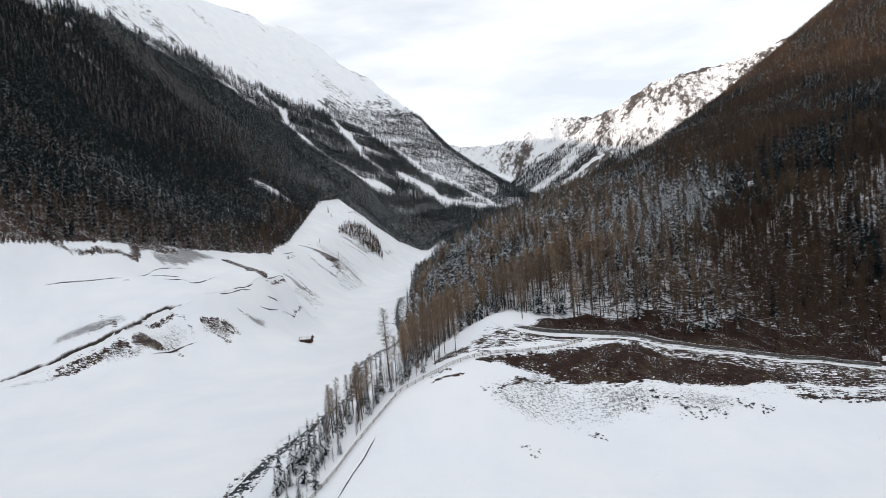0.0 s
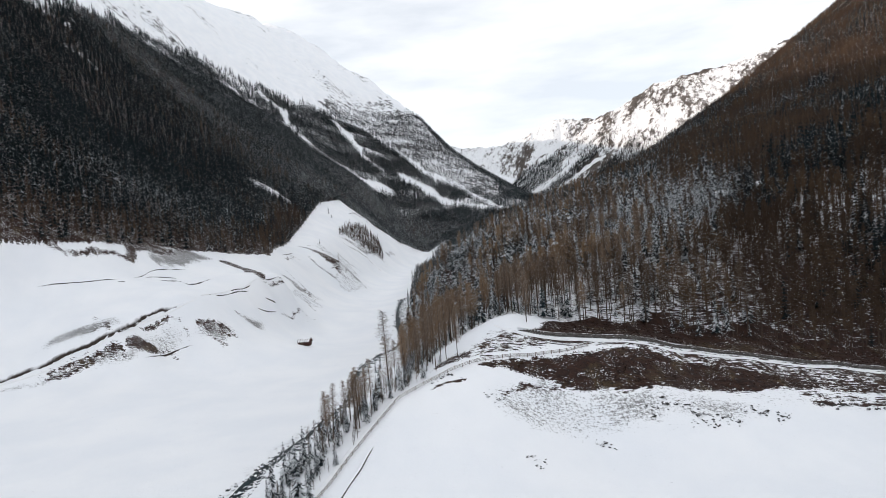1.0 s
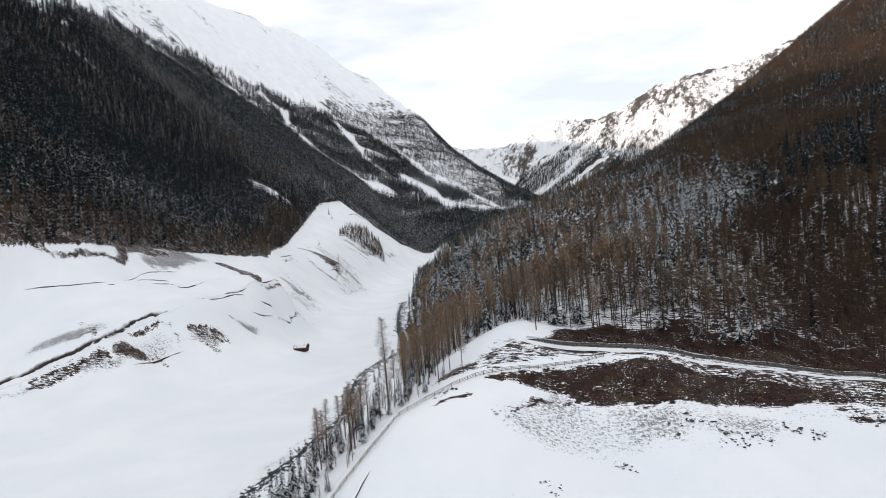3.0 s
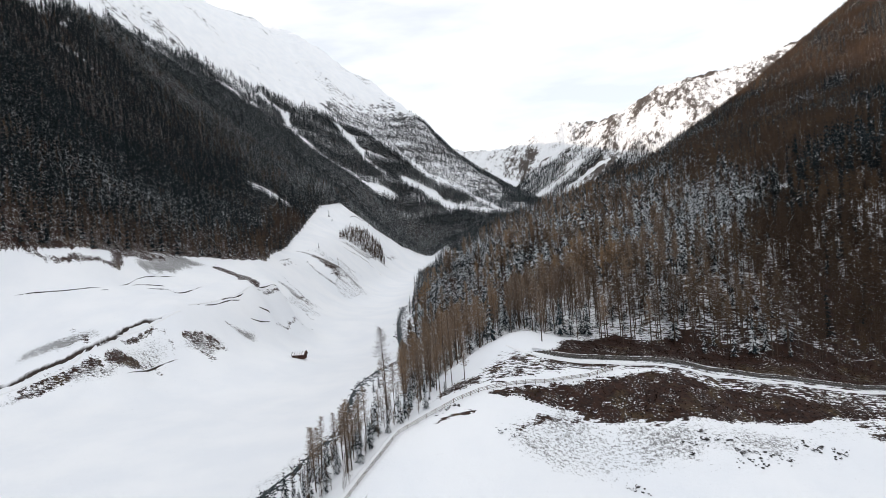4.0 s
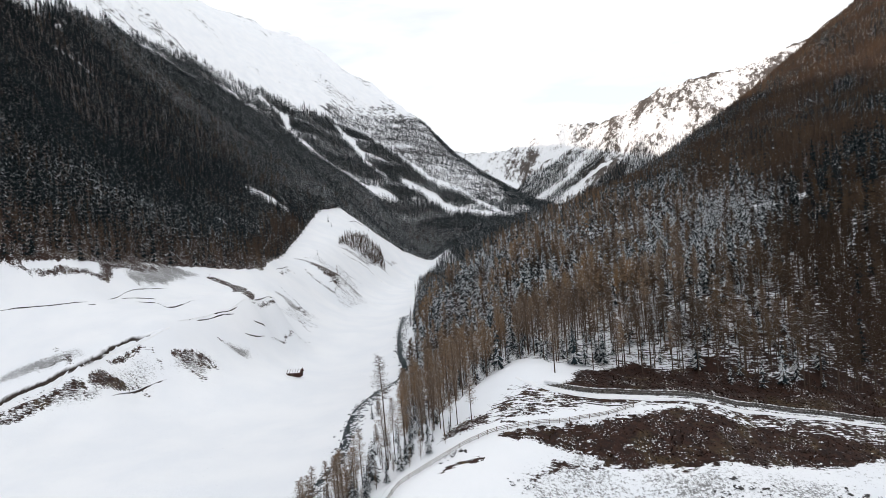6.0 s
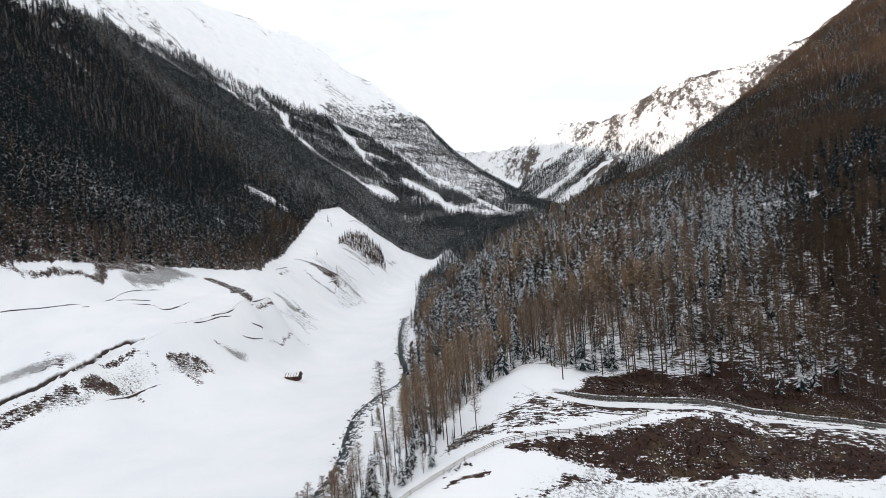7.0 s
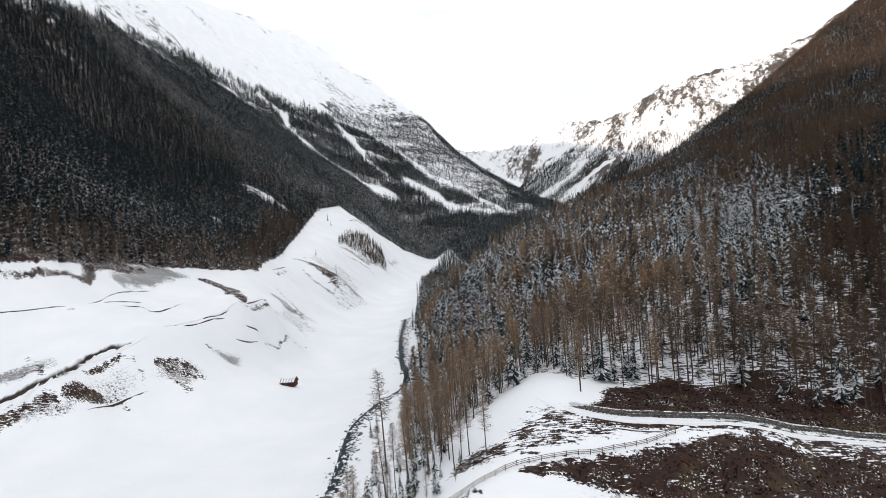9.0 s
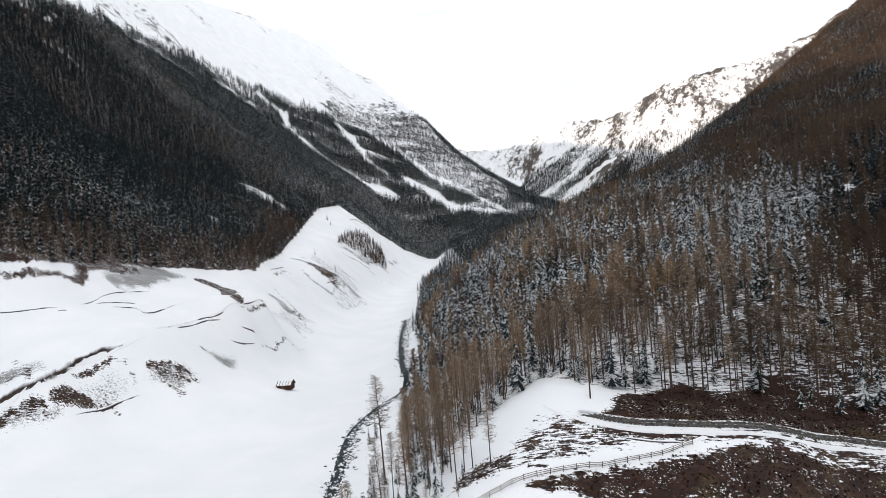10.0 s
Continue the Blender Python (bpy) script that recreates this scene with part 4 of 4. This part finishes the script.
STREAM = [(-70, 150), (-64.5, 190), (-60, 220), (-53, 248), (-46, 286), (-48.5, 340), (-47, 372), (-40, 400), (-32, 424), (-31.5, 446), (-37, 490), (-43, 560), (-47, 640), (-49, 700)]
WATER = Nodes("stream_water")
WATER.bump(WATER.noise(0.8, 4), 0.5, 0.2)
WATER.done(WATER.mix(WATER.step(WATER.noise(0.5, 5), 0.45, 0.62), (0.006, 0.013, 0.016), (0.018, 0.032, 0.037)), 0.5, spec=0.08)
WATER = WATER.mat
tagged(new("water", strip_mesh("water", STREAM, [(-3.6, -0.6), (-2.2, 0.12), (0, 0.10), (2.2, 0.12), (3.6, -0.6)], [WATER], 1.2, 0.3)),
       "dark mountain stream between snowy stones", "stream", kind="structure")

DARK_ROCK = make_plain("dark_rock", (0.022, 0.021, 0.021), (0.085, 0.08, 0.078), 1.2, snow=0.25)
EARTH_CUT = make_plain("bare_earth_cut", (0.022, 0.017, 0.015), (0.06, 0.045, 0.037), 0.8, snow=0.95)


def rock_mesh(seed, flat=0.6):
    bm = bmesh.new()
    bmesh.ops.create_icosphere(bm, subdivisions=2, radius=1.0)
    for v in bm.verts:
        n = noise.noise(v.co * 1.3 + Vector((seed * 3.7, 0, 0)))
        v.co *= 0.8 + 0.55 * n
        v.co.z *= flat
    me = bpy.data.meshes.new("rock")
    bm.to_mesh(me)
    bm.free()
    return me


def rock_pile(name, places, mat, label, category):
    """Stones too many to count, as one mesh."""
    vs, fs, base = [], [], 0
    shapes = []
    for k in range(4):
        me = rock_mesh(k)
        me2v = np.array([v.co[:] for v in me.vertices])
        shapes.append((me2v, np.array([p.vertices[:] for p in me.polygons])))
        bpy.data.meshes.remove(me)
    r = np.random.RandomState(5)
    for x, y, size in places:
        v, f = shapes[r.randint(4)]
        a = r.rand() * 6.3
        z = float(ground_z(np.array([x]), np.array([y]))[0])
        s = size * (0.7 + 0.6 * r.rand(3))
        w = v * s
        vs.append(np.c_[w[:, 0] * math.cos(a) - w[:, 1] * math.sin(a) + x, w[:, 0] * math.sin(a) + w[:, 1] * math.cos(a) + y, w[:, 2] + z + 0.15 * size])
        fs.append(f + base)
        base += len(v)
    me = mesh_np(name, np.concatenate(vs), np.concatenate(fs), [mat])
    return tagged(new(name, me), label, category, kind="stuff")


q, d = sweep(STREAM, 0.34)
r = np.random.RandomState(3)
places = [(p[0] + r.randn() * 2.3, p[1] + r.randn() * 0.8, 0.4 + 0.85 * r.rand() ** 2) for p in q]
STREAM_ROCK = make_plain("wet_stream_rock", (0.010, 0.014, 0.016), (0.055, 0.065, 0.070), 1.6, snow=0.42)
rock_pile("stream_stones", places, STREAM_ROCK, "dark wet boulders with snow caps in the stream", "stones")


def cut_bank(line, height, label):
    """A steep bare bank or dry wall that holds up a terrace, running out at both ends."""
    h = height
    prof = [(h * 0.4, -0.7), (h * 0.28, 0.2 * h), (h * 0.08, 0.9 * h), (-0.25 * h, h), (-1.4 * h, h * 0.7), (-3.0 * h, -0.5)]
    me = strip_mesh("terrace_bank", line, prof, [EARTH_CUT], 1.2, 0.11 * h)
    v = np.empty(len(me.vertices) * 3, np.float32)
    me.vertices.foreach_get("co", v)
    v = v.reshape(-1, len(prof), 3)
    run = np.linspace(0, 1, len(v))
    sink = h * (1 - np.clip(np.minimum(run, 1 - run) * 6, 0, 1) * (0.75 + 0.45 * fbm(v[:, 0, 0] / 8, v[:, 0, 1] / 8, 3, 4)))
    v[:, :, 2] -= sink[:, None]
    me.vertices.foreach_set("co", v.ravel())
    tagged(new("terrace_bank", me), label, "bank", kind="structure")


cut_bank([(-246, 337), (-232, 346), (-218, 357), (-210, 366), (-199, 372), (-189, 380), (-185, 401), (-180, 409), (-172, 413), (-166, 418), (-163, 424)], 3.0, "dark retaining wall above the snowy track")
cut_bank([(-266, 433), (-254, 440), (-241, 447), (-234, 452), (-226, 460)], 0.9, "low dark terrace edge in the snow")
cut_bank([(-225, 455), (-221, 458)], 0.8, "low dark terrace edge in the snow")
cut_bank([(-222, 470), (-222, 488), (-221, 506), (-218, 517), (-211, 539)], 0.7, "low dark terrace edge in the snow")
cut_bank([(-221, 485), (-214, 496), (-206, 508)], 0.9, "low dark terrace edge in the snow")
cut_bank([(-216, 487), (-202, 489), (-181, 466), (-175, 479), (-172, 499)], 0.9, "low dark terrace edge in the snow")
cut_bank([(-162, 445), (-157, 468), (-152, 486), (-148, 504)], 0.9, "dark bank above the terrace track")
cut_bank([(-159, 451), (-154, 470), (-148, 493)], 0.9, "dark bank below the terrace track")
cut_bank([(-145, 524), (-141, 534), (-136, 543)], 1.1, "dark bank above the terrace track")
cut_bank([(-140, 502), (-137, 506), (-134, 512)], 1.0, "low dark edge in the snow slope")
cut_bank([(-140, 481), (-132, 503)], 0.7, "low dark edge in the snow slope")
cut_bank([(-176, 713), (-178, 772)], 1.2, "dark bank by the forest edge")
cut_bank([(-140, 795), (-130, 808)], 1.6, "dark low wall on the far bank")
cut_bank([(-174, 375), (-170, 385), (-165, 394), (-160, 398), (-153, 401)], 1.0, "low dark edge in the snow slope")
cut_bank([(-176, 1220), (-158, 1310), (-140, 1370)], 1.6, "dark bank on the far snow slope")
cut_bank([(30, 244), (38, 243.5), (46, 244)], 0.5, "dark earth edge above the footpath")
cut_bank([(-33, 160), (-31.5, 165), (-29.5, 175), (-27, 184), (-24, 194)], 0.55, "rutted edge of the snowed-up footpath")

# black outcrops and shrubs that stick out of the meadow snow
r = np.random.RandomState(8)
OUTCROPS = [(68, 222, 1.2), (72, 221.5, 1.0), (77, 220.5, 1.3), (80, 219, 1.0), (85, 218.5, 1.2), (88, 220, 0.8), (76, 216, 0.9), (81, 215.5, 0.8), (96, 225, 1.0),
            (100, 224, 0.9), (104, 223, 1.0), (108, 223.5, 0.7), (63, 220, 0.7), (62, 217, 0.6), (42, 207, 0.9), (44, 207.5, 0.8), (19, 191, 0.5), (22, 190.5, 0.5),
            (21, 188, 0.4), (10.5, 210, 0.9), (126, 231, 1.0), (132, 232, 1.1), (140, 232.5, 1.2), (148, 233, 1.2), (155, 233.5, 1.1), (-6, 219, 1.0), (-4, 220, 0.9)]
for px, py, size in OUTCROPS:
    for k in range(9):
        ox, oy = px + r.randn() * 2.0 * size, py + r.randn() * 1.0 * size
        me = rock_mesh(r.randint(90), 0.45)
        me.materials.append(DARK_ROCK)
        ob = new("rock", me)
        sc = size * (0.25 + 0.6 * r.rand() ** 2)
        ob.matrix_basis = pose(ox, oy, float(ground_z(np.array([ox]), np.array([oy]))[0]) + 0.1 * sc, 0, 0, r.rand() * 360) @ Matrix.Diagonal((sc * (1 + r.rand()), sc, sc * 1.1, 1))
        tagged(ob, "dark rock sticking out of the meadow snow", "rock", "rocks on the meadow")


# dead heather and grass tussocks on the bare earth by the road
def build_tussocks():
    r = np.random.RandomState(14)
    px, py = r.rand(60000) * 185 - 10, 222 + r.rand(60000) * 56
    grow = np.zeros(len(px))
    for strength, ring in (EARTH[0], EARTH[1], EARTH[4], EARTH[5]):
        grow = np.maximum(grow, strength * inside(px, py, ring))
    grow = grow * (0.35 + 0.9 * value_noise(px / 1.8, py / 0.9, 4))
    for line in (ROAD, FENCE_PATH, [(p[0], p[1] + 2.4) for p in ROAD]):
        grow[line_distance(px, py, line) < 2.0] = 0
    ok = r.rand(len(px)) < grow * 0.22
    px, py = px[ok], py[ok]
    pz, n = ground_z(px, py), ok.sum()
    tall, turn = 0.16 + 0.34 * r.rand(n) ** 2, r.rand(n) * 6.3
    vs, fs = [], []
    for k in range(5):
        a, lean = turn + 1.257 * k, tall * (0.5 + 0.5 * r.rand(n))
        o = np.c_[px, py, pz - 0.05]
        out, side = np.c_[np.cos(a), np.sin(a), 0 * a], np.c_[-np.sin(a), np.cos(a), 0 * a]
        w = (0.13 + 0.12 * r.rand(n))[:, None]
        tip = o + out * lean[:, None] + np.c_[0 * a, 0 * a, tall]
        vs += [o - side * w, o + side * w, tip]
        fs.append(np.c_[np.arange(n), np.arange(n) + n, np.arange(n) + 2 * n] + 3 * n * k)
    tint = np.tile(r.rand(n) * np.where(px < 40, 1.0, 0.35), 15)
    me = mesh_np("heather_tussocks", np.concatenate(vs), np.concatenate(fs), [HEATHER], attrs=(("tint", tint), ("frost", np.full(15 * n, 0.4))))
    tagged(new("heather_tussocks", me), "dead brown heather and grass tussocks on bare earth", "plants", kind="stuff")


HEATHER = make_foliage("dead_heather", (0.012, 0.0055, 0.0035), (0.038, 0.021, 0.010), (0.08, 0.043, 0.015), 0.66, 0.74)
build_tussocks()


# ---- stone wall above the road ----
def build_road_wall():
    line = [(24, 252.0), (34, 250.9), (47, 250.9), (61, 252.4), (75, 253.3), (90, 255.5), (109, 256.9), (143, 258.4), (168, 258.5)]
    q, d = sweep(line, 0.9)
    z = ground_z(q[:, 0], q[:, 1] - 1.5)
    r = np.random.RandomState(4)
    bm = bmesh.new()
    for k in range(len(q)):
        tall = 1.9 * min(1, k / 10 + 0.3)
        for row in range(3):
            w, h, dp = 0.82 + 0.1 * r.rand(), tall / 3 * (0.93 + 0.1 * r.rand()), 0.9 + 0.25 * r.rand()
            at = Vector((q[k, 0] + (0.45 if row % 2 else 0) * d[k, 0], q[k, 1] + row * 0.12, z[k] - 0.3 + (row + 0.5) * tall / 3))
            m = Matrix.Translation(at) @ Matrix.Rotation(math.atan2(d[k, 1], d[k, 0]) + r.randn() * 0.04, 4, "Z") @ Matrix.Diagonal((w, dp, h, 1))
            bmesh.ops.create_cube(bm, size=1.0, matrix=m)
    me = bpy.data.meshes.new("stones")
    bm.to_mesh(me)
    bm.free()
    me.materials.append(STONE)
    top = strip_mesh("snow_cap", [(p[0], p[1] + 0.8) for p in line], [(0.30, 0.7), (0.24, 0.98), (0.12, 1.02), (0.0, 0.96), (-0.1, 0.2)], [SNOW], 1.0, 0.34)
    base = new("stone_wall")
    part("stones", me, base)
    part("snow_cap", top, base, "thin line of snow on the wall")
    tagged(base, "grey dry-stone retaining wall above the snowy road", "wall")


build_road_wall()


# ---- fence along the footpath ----
def build_fence():
    q, d = sweep([(48, 243.6), (44, 241.6), (40, 239.6), (30, 236), (16, 231.5), (7, 228.5), (0, 223.5), (-11, 216), (-17.5, 211.5), (-21.5, 204), (-27.5, 195), (-32.5, 185), (-36, 172), (-41, 158)], 0.5)
    s = np.r_[0, np.cumsum(np.linalg.norm(np.diff(q, axis=0), axis=1))]
    stops = np.arange(0, s[-1], 3.1)
    px, py = np.interp(stops, s, q[:, 0]), np.interp(stops, s, q[:, 1])
    pz = ground_z(px, py)
    r = np.random.RandomState(6)
    base = new("wooden_fence")
    tagged(base, "grey weathered wooden rail fence beside the footpath", "fence")

    def bar(name, size):
        bm = bmesh.new()
        bmesh.ops.create_cone(bm, cap_ends=True, segments=7, radius1=0.5, radius2=0.42, depth=1.0)
        bmesh.ops.scale(bm, vec=size, verts=bm.verts)
        me = bpy.data.meshes.new(name)
        bm.to_mesh(me)
        bm.free()
        me.materials.append(WOOD)
        return me

    post, rail = bar("post", (0.19, 0.19, 1.9)), bar("rail", (0.13, 0.13, 1.0))
    tops = []
    for k in range(len(stops)):
        ob = part("post", post, base)
        ob.matrix_basis = pose(px[k], py[k], pz[k] + 0.45, r.randn() * 3, r.randn() * 3, r.rand() * 360)
        tops.append(Vector((px[k], py[k], pz[k])))
    for a, b in zip(tops[:-1], tops[1:]):
        for h in (0.45, 0.85, 1.22):
            p, e = a + Vector((0, -0.12, h + r.randn() * 0.03)), b + Vector((0, -0.12, h + r.randn() * 0.03))
            ob = part("rail", rail, base)
            ob.matrix_basis = Matrix.Translation((p + e) / 2) @ (e - p).to_track_quat("Z", "Y").to_matrix().to_4x4() @ Matrix.Diagonal((1, 1, (e - p).length * 1.06, 1))


build_fence()


# ---- hay barn on the lake bed ----
def box_mesh(name, parts, mat, bevel=0.03):
    bm = bmesh.new()
    for m in parts:
        bmesh.ops.create_cube(bm, size=1.0, matrix=m)
    bmesh.ops.bevel(bm, geom=bm.edges[:], offset=bevel, segments=1, affect="EDGES")
    me = bpy.data.meshes.new(name)
    bm.to_mesh(me)
    bm.free()
    me.materials.append(mat)
    return me


def prism_mesh(name, outline, length, mat):
    """An outline in y and z, drawn out along x."""
    bm = bmesh.new()
    a = [bm.verts.new((-length / 2, y, z)) for y, z in outline]
    b = [bm.verts.new((length / 2, y, z)) for y, z in outline]
    bm.faces.new(a[::-1])
    bm.faces.new(b)
    for k in range(len(a)):
        j = (k + 1) % len(a)
        bm.faces.new((a[k], a[j], b[j], b[k]))
    bmesh.ops.recalc_face_normals(bm, faces=bm.faces)
    me = bpy.data.meshes.new(name)
    bm.to_mesh(me)
    bm.free()
    me.materials.append(mat)
    return me


def build_barn(x, y, turn):
    z = float(ground_z(np.array([x]), np.array([y]))[0]) - 0.1
    barn = new("hay_barn")
    barn.matrix_basis = pose(x, y, z, 0, 0, turn)
    L, W, H, R = 7.6, 5.0, 2.7, 4.2
    part("wall", prism_mesh("wall", [(-W / 2, 0), (W / 2, 0), (W / 2, H), (0, R), (-W / 2, H)], L, BOARDS), barn)
    log = box_mesh("log", [Matrix.Diagonal((L + 0.5, 0.16, 0.24, 1))], BOARDS)
    for k in range(8):
        for side in (-1, 1):
            part("log", log, barn).location = (0, side * (W / 2 + 0.06), 0.2 + 0.29 * k)
    boards = [Matrix.Translation((L / 2 + 0.05, -W / 2 + 0.25 + 0.39 * k, (H + (R - H) * (1 - abs(-W / 2 + 0.25 + 0.39 * k) / (W / 2))) / 2))
              @ Matrix.Diagonal((0.1, 0.34, H + (R - H) * (1 - abs(-W / 2 + 0.25 + 0.39 * k) / (W / 2)), 1)) for k in range(12)]
    part("gable_boards", box_mesh("gable_boards", boards, BOARDS, 0.02), barn)
    over, slope = 0.7, (R - H) / (W / 2)
    for side in (-1, 1):
        edge = W / 2 + over
        deck = [(side * 0.0, R + 0.05), (side * edge, R + 0.05 - slope * edge), (side * edge, R + 0.25 - slope * edge), (0.0, R + 0.25)]
        roof = part("roof", prism_mesh("roof", deck, L + 1.4, BOARDS), barn)
        for k in range(5):      # snow left between the bare boards
            at, wide = -L / 2 + 0.4 + 1.62 * k, 1.2 + 0.14 * ((k * 7) % 3)
            cap = [(side * 0.1, R + 0.26 - slope * 0.1), (side * (edge - 0.25), R + 0.26 - slope * (edge - 0.25)),
                   (side * (edge - 0.35), R + 0.36 - slope * (edge - 0.35)), (side * 0.1, R + 0.38 - slope * 0.1)]
            part("snow", prism_mesh("snow", cap, wide, SNOW), roof, "patch of snow on the roof").location.x = at
    for end in (1,):
        for side in (-1, 1):
            edge = W / 2 + over
            board = [(0.0, R + 0.1), (side * edge, R + 0.1 - slope * edge), (side * edge, R + 0.5 - slope * edge), (0.0, R + 1.1)]
            part("barge_board", prism_mesh("barge_board", board, 0.18, BOARDS), barn).location = (end * (L / 2 + 0.75), 0, 0)
    part("door", box_mesh("door", [Matrix.Translation((-1.0, -W / 2 - 0.17, 1.15)) @ Matrix.Diagonal((1.5, 0.08, 2.1, 1))], WOOD), barn)
    tagged(barn, "red-brown timber hay barn with patchy snow on its gable roof", "barn")


build_barn(-99.5, 447.5, -6)
